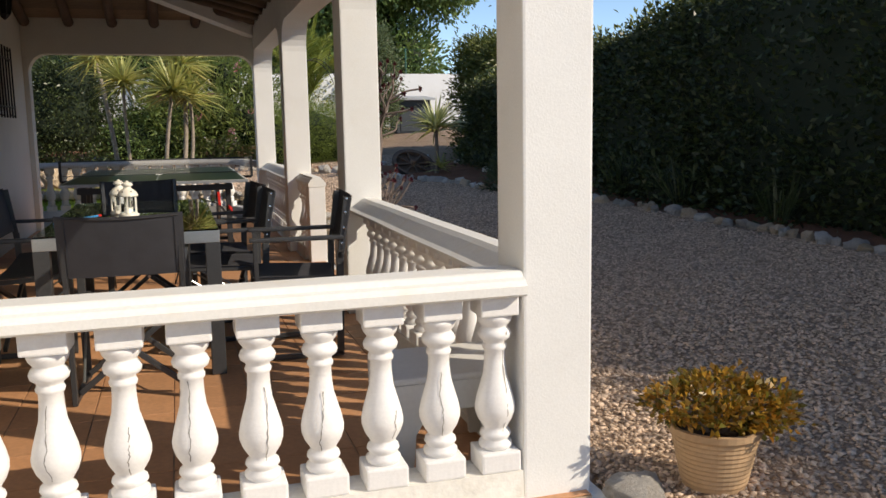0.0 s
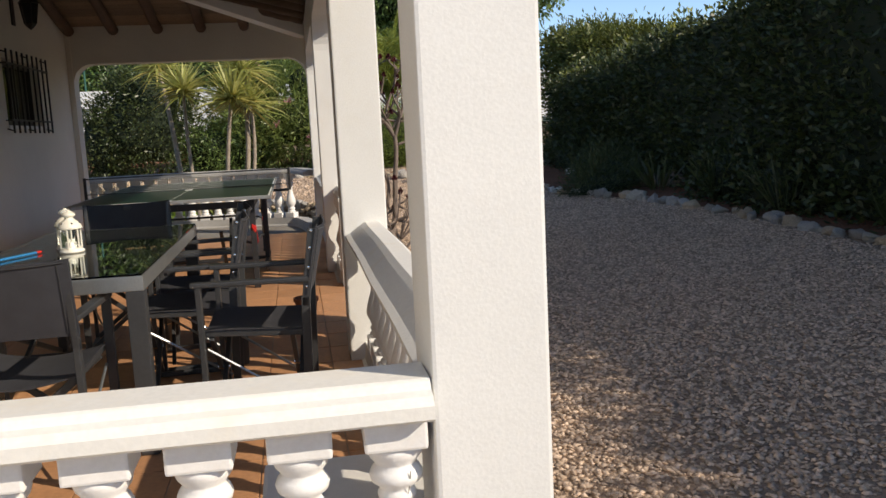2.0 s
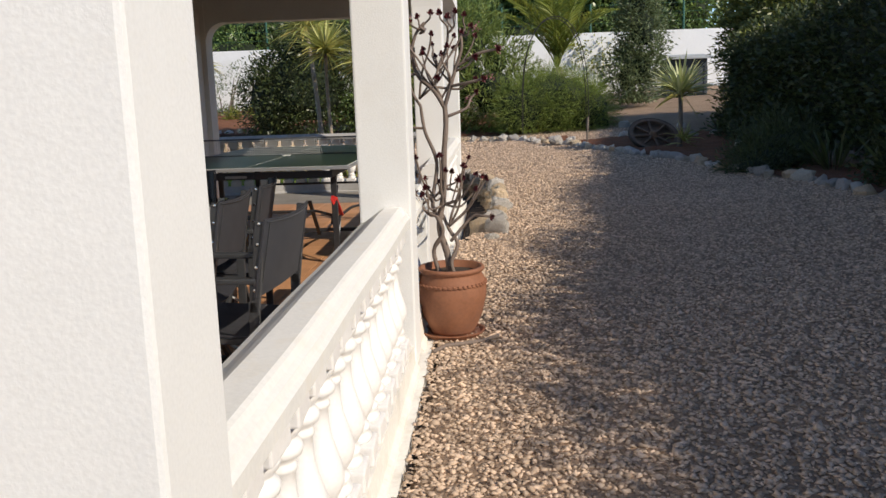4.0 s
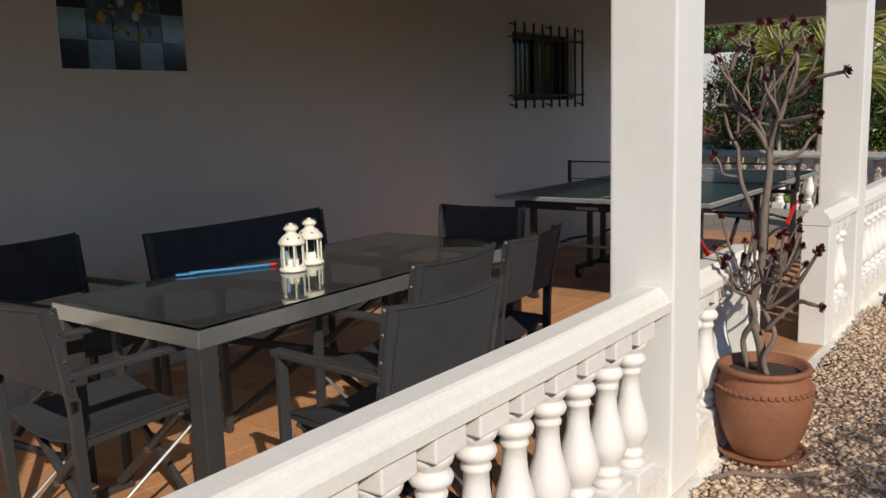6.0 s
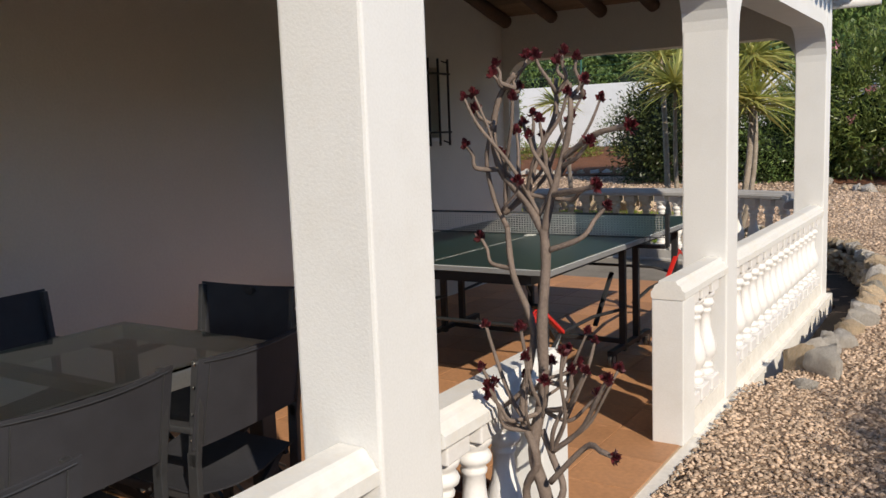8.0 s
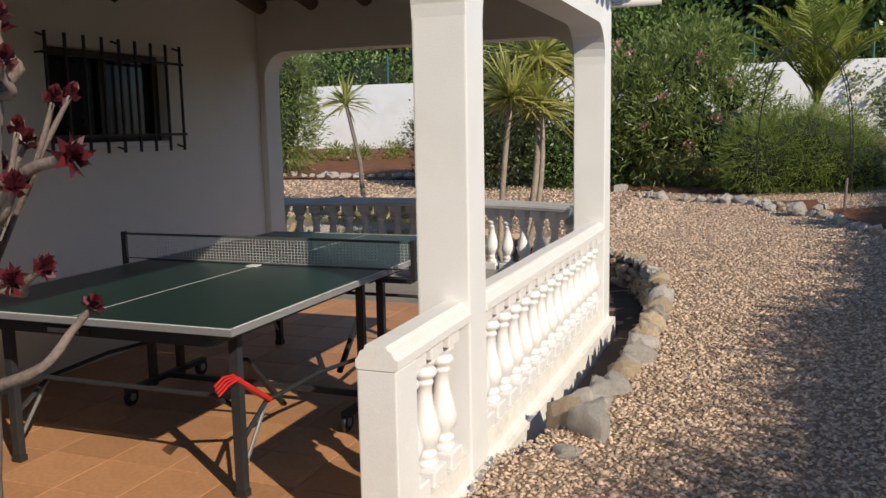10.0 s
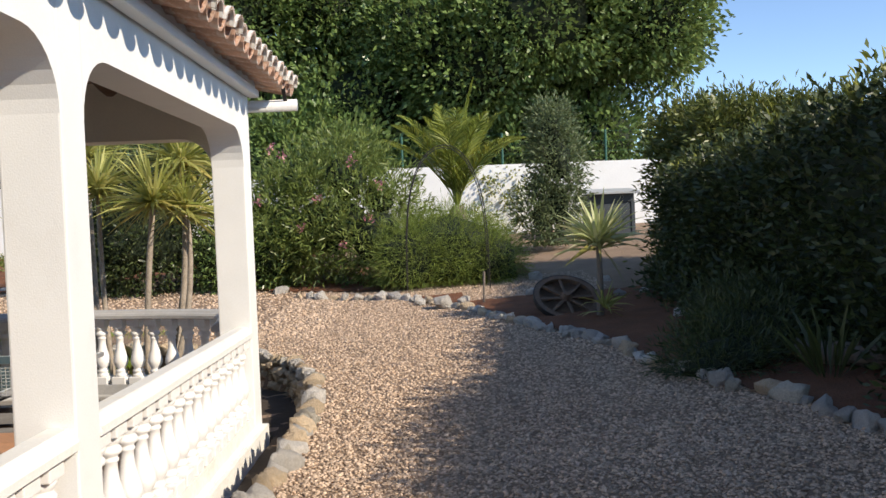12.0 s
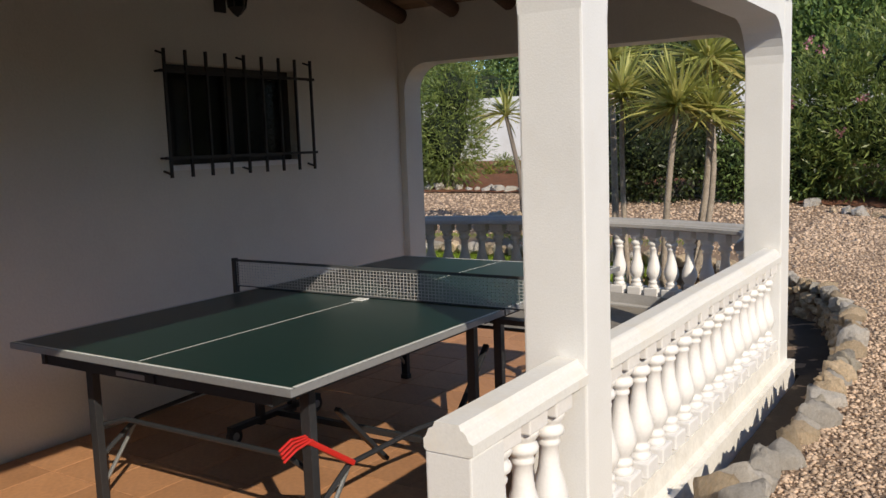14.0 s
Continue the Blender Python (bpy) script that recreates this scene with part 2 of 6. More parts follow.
BALUSTER_SHADE = mat("weathered_grey_baluster", (0.50, 0.46, 0.40), 0.8, var=0.14, scale=8, fine=60, bump=0.35, dist=0.004, stain=(0.34, 0.29, 0.22), stain_amount=0.6, stain_scale=6)
LEAF_JADE = leaf_mat("yellow_green_jade_leaf", (0.10, 0.10, 0.014), (0.44, 0.22, 0.03), 0.35, 0.2)
LEAF_AEONIUM = leaf_mat("dark_red_rosette_leaf", (0.045, 0.008, 0.012), (0.13, 0.02, 0.026), 0.4, 0.15)
LEAF_GRASS = leaf_mat("lawn_blade", (0.13, 0.22, 0.025), (0.32, 0.44, 0.06), 0.5, 0.3)
PETAL_PINK = leaf_mat("pink_petal", (0.50, 0.16, 0.20), (0.70, 0.34, 0.36), 0.6)
GLASS = glass_mat("clear_glass")
TABLE_GLASS = glass_mat("green_grey_table_glass", (0.62, 0.70, 0.66))
WINDOW_GLASS = mat("dark_window_glass", (0.010, 0.010, 0.010), 0.12, var=0.1, bump=0, spec=0.25)


# ---- mesh helpers ----
def thing(name, label, category, group="", kind="", at=(0, 0, 0), rz=0.0):
    ob = new(name)
    ob.empty_display_size = 0.1
    ob.matrix_basis = pose(*at, 0, 0, rz)
    return tagged(ob, label, category, group, kind)


def part(name, bm, material, parent=None, label="", smooth=False):
    me = bpy.data.meshes.new(name)
    if smooth:
        for f in bm.faces:
            f.smooth = True
    bm.to_mesh(me)
    bm.free()
    me.materials.append(material)
    ob = new(name, me)
    if parent is not None:
        ob.parent = parent
    if label:
        ob["label"] = label
    return ob


def share(ob, parent, m):
    """Another piece on the same mesh."""
    o = new(ob.name.split(".")[0], ob.data)
    o.parent = parent
    o.matrix_basis = m
    return o


def box(x0, x1, y0, y1, z0, z1, bevel=0.0, bm=None, m=None):
    bm = bm or bmesh.new()
    vs = [bm.verts.new(v) for v in ((x0, y0, z0), (x1, y0, z0), (x1, y1, z0), (x0, y1, z0), (x0, y0, z1), (x1, y0, z1), (x1, y1, z1), (x0, y1, z1))]
    fs = [bm.faces.new([vs[i] for i in q]) for q in ((3, 2, 1, 0), (4, 5, 6, 7), (0, 1, 5, 4), (1, 2, 6, 5), (2, 3, 7, 6), (3, 0, 4, 7))]
    if bevel:
        es = list({e for f in fs for e in f.edges})
        r = bmesh.ops.bevel(bm, geom=es, offset=bevel, segments=2, affect="EDGES", profile=0.6)
        vs = list({v for v in vs if v.is_valid} | set(r["verts"]))
    if m is not None:
        bmesh.ops.transform(bm, matrix=m, verts=vs)
    return bm


def lathe(profile, seg=24, bm=None, m=None):
    """Turn (r, z) pairs about z."""
    bm = bm or bmesh.new()
    rings = []
    for r, z in profile:
        rings.append([bm.verts.new((r * math.cos(2 * math.pi * i / seg), r * math.sin(2 * math.pi * i / seg), z)) for i in range(seg)])
    for a, b in zip(rings, rings[1:]):
        for i in range(seg):
            bm.faces.new((a[i], a[(i + 1) % seg], b[(i + 1) % seg], b[i]))
    if profile[0][0] > 1e-4:
        bm.faces.new(rings[0][::-1])
    if profile[-1][0] > 1e-4:
        bm.faces.new(rings[-1])
    if m is not None:
        bmesh.ops.transform(bm, matrix=m, verts=[v for r in rings for v in r])
    return bm


def tube(points, radii, seg=8, bm=None, cap=True):
    """A round bar along points."""
    bm = bm or bmesh.new()
    pts = [Vector(p) for p in points]
    if not isinstance(radii, (list, tuple)):
        radii = [radii] * len(pts)
    rings = []
    up = None
    for i, p in enumerate(pts):
        d = (pts[min(i + 1, len(pts) - 1)] - pts[max(i - 1, 0)]).normalized()
        if up is None:
            up = Vector((0, 0, 1)) if abs(d.z) < 0.9 else Vector((1, 0, 0))
        a = d.cross(up).normalized()
        up = a.cross(d).normalized()
        rings.append([bm.verts.new(p + radii[i] * (math.cos(2 * math.pi * k / seg) * a + math.sin(2 * math.pi * k / seg) * up)) for k in range(seg)])
    for r0, r1 in zip(rings, rings[1:]):
        for k in range(seg):
            bm.faces.new((r0[k], r0[(k + 1) % seg], r1[(k + 1) % seg], r1[k]))
    if cap:
        bm.faces.new(rings[0][::-1])
        bm.faces.new(rings[-1])
    return bm


def bar(a, b, w, h, bm=None, bevel=0.003):
    """A rectangular bar from a to b: w across, h upright."""
    a, b = Vector(a), Vector(b)
    d = b - a
    q = d.to_track_quat("X", "Z").to_matrix().to_4x4()
    return box(0, d.length, -w / 2, w / 2, -h / 2, h / 2, bevel, bm, Matrix.Translation(a) @ q)


def prism(outline, depth, axis_m, bm=None):
    """Extrude a flat outline (list of (u, v)) by depth along w, then place it by axis_m."""
    bm = bm or bmesh.new()
    a = [bm.verts.new((u, v, 0)) for u, v in outline]
    b = [bm.verts.new((u, v, depth)) for u, v in outline]
    n = len(outline)
    bm.faces.new(a[::-1])
    bm.faces.new(b)
    for i in range(n):
        bm.faces.new((a[i], a[(i + 1) % n], b[(i + 1) % n], b[i]))
    bmesh.ops.transform(bm, matrix=axis_m, verts=a + b)
    bmesh.ops.recalc_face_normals(bm, faces=bm.faces)
    return bm


def quick_mesh(name, verts, quads, material, parent=None, smooth=False):
    """A mesh of quads straight from arrays."""
    verts, quads = np.asarray(verts, dtype=np.float32), np.asarray(quads, dtype=np.int32)
    k = quads.shape[1]
    me = bpy.data.meshes.new(name)
    me.vertices.add(len(verts))
    me.vertices.foreach_set("co", verts.ravel())
    me.loops.add(quads.size)
    me.loops.foreach_set("vertex_index", quads.ravel())
    me.polygons.add(len(quads))
    me.polygons.foreach_set("loop_start", np.arange(0, quads.size, k, dtype=np.int32))
    me.polygons.foreach_set("loop_total", np.full(len(quads), k, dtype=np.int32))
    if smooth:
        me.polygons.foreach_set("use_smooth", np.ones(len(quads), dtype=bool))
    me.update(calc_edges=True)
    me.validate()
    me.materials.append(material)
    ob = new(name, me)
    if parent is not None:
        ob.parent = parent
    return ob


RNG = np.random.default_rng(7)


def unit(v):
    return v / np.maximum(np.linalg.norm(v, axis=1, keepdims=True), 1e-6)


def leaves(name, base, way, length, width, material, parent=None, fold=0.18, droop=0.0):
    """Many leaves: base points, directions, lengths and widths; each leaf is two quads, folded along its midrib."""
    n = len(base)
    way = unit(way)
    length = np.broadcast_to(np.asarray(length, float).reshape(-1, 1), (n, 1))
    width = np.broadcast_to(np.asarray(width, float).reshape(-1, 1), (n, 1))
    side = unit(np.cross(way, RNG.normal(size=(n, 3))))
    up = np.cross(side, way)
    mid = base + way * length * 0.5 + up * length * 0.06
    tip = base + way * length + np.array([0, 0, -1.0]) * length * droop
    a = mid + side * width * 0.5 + up * width * fold
    b = mid - side * width * 0.5 + up * width * fold
    v = np.stack([base, a, tip, b], axis=1).reshape(-1, 3)
    i = np.arange(n)[:, None] * 4
    return quick_mesh(name, v, i + np.array([0, 1, 2, 3]), material, parent)


def clumps(centres, normals, per, spread, outward=0.7):
    """Leaf bases and directions in clumps about centres."""
    c = np.repeat(centres, per, axis=0)
    nn = np.repeat(normals, per, axis=0)
    off = RNG.normal(size=c.shape) * spread
    return c + off, unit(nn) * outward + RNG.normal(size=c.shape) * 0.6 + off / spread * 0.25


# ---- ground ----
EDGE_Y = [6.3, 6.7, 7.1, 7.6, 8.3, 9.2, 10.3, 11.2, 11.9, 12.4, 12.7]
EDGE_X = [0.06, 0.22, 0.34, 0.40, 0.42, 0.40, 0.26, -0.05, -0.7, -2.0, -7.0]


def ground_z(x, y):
    """Height of the gravel: it climbs to the east and to the north."""
    x, y = np.asarray(x, float), np.asarray(y, float)
    yy = np.clip(y, -6, 24.5)
    return -0.018 + 0.045 * np.clip(x, 0, 7) * np.clip((y + 3) / 5, 0.15, 1) + 0.028 * np.maximum(0, yy - 5) + 0.003 * np.maximum(0, yy - 12) ** 2


def in_trench(x, y):
    x, y = np.asarray(x, float), np.asarray(y, float)
    return (y > 6.3) & (x < np.interp(y, EDGE_Y, EDGE_X)) & (y < 12.7) & (x > -7.0)


def in_porch(x, y):
    x, y = np.asarray(x, float), np.asarray(y, float)
    return (x < 0.04) & (y > 0.02) & (y < 9.45) & (x > -12) | (x < -3.05) & (y < 9.4) & (y > -8) & (x > -12)


def axis(lo, hi, step, far):
    inner = np.arange(lo, hi + 1e-6, step)
    grow = np.array([1, 2.5, 5, 10, 20, 40, 80, 160, 320])
    return np.concatenate([lo - grow[grow < far][::-1], inner, hi + grow[grow < far]])


gx, gy = axis(-9, 9, 0.1, 400), axis(-5, 25, 0.1, 400)
GX, GY = np.meshgrid(gx, gy)
gz = ground_z(GX, GY)
gz = np.where(in_trench(GX, GY), -0.13, gz)
gz = np.where(in_porch(GX, GY), -0.22, gz)
idx = np.arange(GX.size).reshape(GX.shape)
gq = np.stack([idx[:-1, :-1], idx[:-1, 1:], idx[1:, 1:], idx[1:, :-1]], axis=-1).reshape(-1, 4)
ground = quick_mesh("ground", np.stack([GX, GY, gz], axis=-1).reshape(-1, 3), gq, GRAVEL_BED, smooth=True)
tagged(ground, "pale crushed limestone gravel drive rising towards the garden", "ground", kind="structure")


def patch(name, inside, x0, x1, y0, y1, lift, material, label, step=0.12, flat=None, rough=0.0):
    """A sheet that lies on the ground where inside(x, y) holds."""
    xs, ys = np.arange(x0, x1, step), np.arange(y0, y1, step)
    X, Y = np.meshgrid(xs, ys)
    Z = ground_z(X, Y) + lift if flat is None else (flat(X, Y) if callable(flat) else np.full(X.shape, flat))
    Z = Z + RNG.normal(size=Z.shape) * rough
    i = np.arange(X.size).reshape(X.shape)
    keep = inside(X[:-1, :-1] + step / 2, Y[:-1, :-1] + step / 2)
    q = np.stack([i[:-1, :-1], i[:-1, 1:], i[1:, 1:], i[1:, :-1]], axis=-1)[keep]
    used, inv = np.unique(q, return_inverse=True)
    v = np.stack([X, Y, Z], axis=-1).reshape(-1, 3)[used]
    ob = quick_mesh(name, v, inv.reshape(q.shape), material, smooth=True)
    return tagged(ob, label, "ground", kind="structure")


BED_Y = [-6, 3.0, 4.4, 6.2, 7.6, 8.37, 8.8, 9.87, 11.07, 11.94, 13.77, 14.8, 15.5]
BED_X = [3.9, 3.9, 3.96, 3.93, 3.76, 3.58, 3.40, 3.07, 2.87, 2.47, 1.84, 1.25, 0.85]


def in_east_bed(x, y):
    return (x > np.interp(y, BED_Y, BED_X) + 0.05) & (y < 15.5) & ~((y > 14.6) & (x > 1.7))


def in_north_bed(x, y):
    return (y > 18.3) & (x < -1.0) | (y > 16.4 + 0.35 * np.abs(x - 0.8)) & (x > -2.6) & (x < 3.0) & (y < 21)


bed_east = patch("soil_bed_east", in_east_bed, -1, 9, -6, 15.6, 0.02, RED_EARTH, "red earth flower bed beside the gravel drive", rough=0.006)
bed_north = patch("soil_bed_north", in_north_bed, -13, 4, 16, 24.0, 0.03, RED_EARTH, "red earth bed along the white garden wall", rough=0.008)
trench = patch("soil_trench", lambda x, y: in_trench(x, y) & ~in_porch(x, y), -7, 1, 6.2, 12.8, 0, SOIL, "dark earth in the sunken planting trench", flat=-0.125, rough=0.006)


def lawn_z(x, y):
    return -0.06 + 0.115 * np.maximum(0, y - 11.15)


def in_lawn(x, y):
    return (y > 11.15) & (y < 13.6) & (x < -1.9) & (x > -6.5)


lawn_sheet = patch("lawn", in_lawn, -7, 0, 10.5, 13.8, 0, LEAF_GRASS, "small green lawn behind the round terrace", flat=lawn_z, rough=0.008)

# ---- porch floor ----
WALL_X = -2.945
floor = part("floor", box(WALL_X, 0.045, 0.05, 9.43, -0.25, -0.016), PLINTH)
tagged(floor, "porch floor slab with a pale kerb edge", "floor", kind="structure")
part("grout", box(WALL_X + 0.002, -0.012, 0.11, 9.41, -0.0158, -0.006), GROUT, floor)
R_ARC, ARC_C = 3.9, (-2.3, 6.95)
arc = [(ARC_C[0] + (R_ARC + 0.1) * math.cos(a), ARC_C[1] + (R_ARC + 0.1) * math.sin(a)) for a in np.linspace(math.radians(62), math.radians(142), 24)]
terrace = part("terrace_floor", prism([(-0.02, 9.432), (-0.12, 9.8)] + arc + [(arc[-1][0], 9.432)], 0.235, pose(0, 0, -0.25)), TERRACE_CEMENT)
tagged(terrace, "rounded dark weathered cement terrace beyond the porch", "floor", kind="structure")

# ---- house wall with a window opening ----
WIN = (6.86, 7.98, 1.42, 2.02)
bm = bmesh.new()
for a in ((-8, WIN[0], -0.3, 3.45), (WIN[1], 9.41, -0.3, 3.45), (WIN[0], WIN[1], -0.3, WIN[2]), (WIN[0], WIN[1], WIN[3], 3.45)):
    box(WALL_X - 0.25, WALL_X, *a, bm=bm)
wall_house = part("wall_west", bm, WALL_PAINT)
tagged(wall_house, "plain off-white rendered house wall in the porch's shade", "wall", kind="structure")
bm = box(-12, WALL_X - 0.25, 9.16, 9.41, -0.3, 3.45)
box(-12, -11.75, -8, 9.16, -0.3, 3.45, bm=bm)
box(-12, WALL_X - 0.25, -8, -7.75, -0.3, 3.45, bm=bm)
tagged(part("wall_house_outer", bm, RENDER_WHITE), "white outer walls of the house", "wall", kind="structure")
tagged(part("roof_house", box(-12.2, WALL_X - 0.02, -8.2, 9.6, 3.46, 3.6), ROOF_CLAY), "flat cover of the house roof", "roof", kind="structure")

# ---- columns, arches ----
COLS = [(0.145, 0.37), (3.08, 3.33), (6.10, 6.32), (9.18, 9.41)]
COL_W = -0.235
BEAM_TOP = 2.53
for i, (a, b) in enumerate(COLS):
    bm = box(COL_W, 0.0, a, b, -0.2 if i in (0, 3) else -0.003, BEAM_TOP, 0.009)
    c = part("column_%d" % (i + 1), bm, RENDER_WHITE)
    tagged(c, "white rendered square porch column", "column", group="porch columns", kind="structure")


def arch_outline(u0, u1, z_arch, z_top, r):
    pts = [(u0, z_top), (u0, z_arch - r)]
    pts += [(u0 + r - r * math.cos(a), z_arch - r + r * math.sin(a)) for a in np.linspace(0, math.pi / 2, 9)[1:]]
    pts += [(u1 - r + r * math.sin(a), z_arch - r + r * math.cos(a)) for a in np.linspace(0, math.pi / 2, 9)[:-1]]
    pts += [(u1, z_arch - r), (u1, z_top)]
    return pts


ALONG_Y = Matrix(((0, 0, 1, 0), (1, 0, 0, 0), (0, 1, 0, 0), (0, 0, 0, 1)))   # u -> y, v -> z, depth -> x
ALONG_X = Matrix(((1, 0, 0, 0), (0, 0, 1, 0), (0, 1, 0, 0), (0, 0, 0, 1)))   # u -> x, v -> z, depth -> y
for i in range(3):
    bm = prism(arch_outline(COLS[i][1], COLS[i + 1][0], 2.185, BEAM_TOP, 0.27), -COL_W - 0.004, Matrix.Translation((COL_W + 0.002, 0, 0)) @ ALONG_Y)
    tagged(part("beam_east_%d" % (i + 1), bm, RENDER_WHITE), "white rendered porch beam with rounded arch corners", "beam", group="porch arches", kind="structure")
for name, y0, y1 in (("beam_north", 9.182, 9.408), ("beam_south", 0.147, 0.368)):
    bm = prism(arch_outline(-2.885, COL_W, 2.132, 2.59, 0.22), y1 - y0, Matrix.Translation((0, y0, 0)) @ ALONG_X)
    tagged(part(name, bm, WALL_PAINT), "off-white rendered end beam with rounded arch corners", "beam", group="porch arches", kind="structure")
for name, y0, y1 in (("pilaster_north", 9.18, 9.41), ("pilaster_south", 0.145, 0.37)):
    tagged(part(name, box(WALL_X, -2.885, y0, y1, -0.006, 2.59, 0.006), WALL_PAINT), "off-white rendered pilaster against the house wall", "pilaster", kind="structure")
bm = box(0.001, 0.085, 0.0, 9.43, 2.445, 2.50, 0.012)
box(-0.2, 0.055, 0.0, 9.43, 2.531, 2.57, 0.0, bm)
box(0.001, 0.055, 0.0, 9.43, 2.501, 2.53, 0.004, bm)
tagged(part("trim_cornice", bm, RENDER_WHITE), "white moulded cornice below the eaves", "cornice", kind="structure")

# ---- roof and ceiling ----
SLOPE, Z_CEIL, Z_ROOF = 0.25, 2.495, 2.63
NORTH, SOUTH = 9.41, 0.14


hips = [(-3.02, 6.31), (-3.02, 2.97)]
bm = bmesh.new()


def slab(corners, z_low, z_high):
    lo = [bm.verts.new((x, y, z_low + s)) for x, y, s in corners]
    hi = [bm.verts.new((x, y, z_high + s)) for x, y, s in corners]
    n = len(corners)
    bm.faces.new(lo[::-1])
    bm.faces.new(hi)
    for i in range(n):
        bm.faces.new((lo[i], lo[(i + 1) % n], hi[(i + 1) % n], hi[i]))


OV = 0.05
e = -SLOPE * OV
t = SLOPE * 3.02
slab([(OV, SOUTH - OV, e), (OV, NORTH + OV, e), (-3.02, 6.39, t), (-3.02, 3.16, t)], Z_CEIL + 0.03, Z_ROOF)
slab([(OV, NORTH + OV, e), (-3.02, NORTH + OV, e), (-3.02, 6.39, t)], Z_CEIL + 0.03, Z_ROOF)
slab([(OV, SOUTH - OV, e), (-3.02, 3.16, t), (-3.02, SOUTH - OV, e)], Z_CEIL + 0.03, Z_ROOF)
bmesh.ops.recalc_face_normals(bm, faces=bm.faces)
roof = part("roof", bm, MORTAR)
tagged(roof, "hipped porch roof with clay barrel tiles", "roof", kind="structure")

bm = bmesh.new()


def board(pts):
    lo = [bm.verts.new(p) for p in pts]
    hi = [bm.verts.new((p[0], p[1], p[2] + 0.02)) for p in pts]
    bm.faces.new(lo)
    bm.faces.new(hi[::-1])
    for i in range(4):
        bm.faces.new((lo[i], hi[i], hi[(i + 1) % 4], lo[(i + 1) % 4]))


for k in range(31):
    d0, d1 = 0.02 + k * 0.1, 0.02 + k * 0.1 + 0.092
    if d1 > 2.94:
        break
    z0, z1 = Z_CEIL + SLOPE * d0, Z_CEIL + SLOPE * d1
    board([(-d0, SOUTH + d0, z0), (-d0, NORTH - d0, z0), (-d1, NORTH - d1, z1), (-d1, SOUTH + d1, z1)])
    board([(-d0, NORTH - d0, z0), (-2.94, NORTH - d0, z0), (-2.94, NORTH - d1, z1), (-d1, NORTH - d1, z1)])
    board([(-d0, SOUTH + d0, z0), (-2.94, SOUTH + d0, z0), (-2.94, SOUTH + d1, z1), (-d1, SOUTH + d1, z1)])
bmesh.ops.recalc_face_normals(bm, faces=bm.faces)
ceiling = part("ceiling", bm, WOOD_CEILING)
tagged(ceiling, "brown boarded ceiling under the hipped porch roof", "ceiling", kind="structure")


def log(a, b, r):
    a, b = Vector(a), Vector(b)
    n = 9
    pts = [a.lerp(b, i / (n - 1)) + Vector((random.uniform(-1, 1), random.uniform(-1, 1), 0)) * 0.006 for i in range(n)]
    ob = part("rafter", tube(pts, [r * random.uniform(0.93, 1.07) for _ in range(n)], 10), WOOD_DARK, smooth=True)
    return tagged(ob, "dark stained round log rafter under the ceiling", "rafter", group="porch rafters", kind="structure")


for k in range(6):
    x = -2.89 + 0.49 * k
    for s, y_end in ((1, 9.17), (-1, 0.38)):
        y_top = NORTH + x if s > 0 else SOUTH - x
        d = 0.28
        log((x, y_end, Z_CEIL + SLOPE * d - 0.062), (x, y_top, Z_CEIL - SLOPE * x - 0.062), 0.06)
for k in range(18):
    y = 0.62 + 0.5 * k
    far = min(-2.93, 0) if 3.1 < y < 6.44 else -(NORTH - y) if y >= 6.44 else -(y - SOUTH)
    far = max(far, -2.93)
    if far < -0.3:
        log((-0.245, y, Z_CEIL + SLOPE * 0.245 - 0.062), (far + 0.05, y, Z_CEIL - SLOPE * far - 0.07), 0.058)
for s, ya, yb in ((1, 9.20, 6.46), (-1, 0.35, 3.09)):
    hb = part("hip_beam", bar((-0.2, ya, Z_CEIL - 0.07), (-2.93, yb, Z_CEIL + SLOPE * 2.93 - 0.14), 0.14, 0.17), RENDER_WHITE)
    tagged(hb, "white painted diagonal hip beam under the ceiling", "beam", kind="structure")

# barrel tiles along the eaves
def barrel(r0, r1, length, thick, up):
    bm = bmesh.new()
    n = 8
    rows = []
    for x, r in ((0.0, r0), (length, r1)):
        for rr in (r, r - thick):
            rows.append([bm.verts.new((x, rr * math.cos(math.pi * i / n), up * rr * math.sin(math.pi * i / n))) for i in range(n + 1)])
    o0, i0, o1, i1 = rows
    for i in range(n):
        bm.faces.new((o0[i], o0[i + 1], o1[i + 1], o1[i]))
        bm.faces.new((i0[i + 1], i0[i], i1[i], i1[i + 1]))
        bm.faces.new((o0[i + 1], o0[i], i0[i], i0[i + 1]))
        bm.faces.new((o1[i], o1[i + 1], i1[i + 1], i1[i]))
    for k in (0, n):
        bm.faces.new((o0[k], o1[k], i1[k], i0[k]))
    bmesh.ops.recalc_face_normals(bm, faces=bm.faces)
    return bm


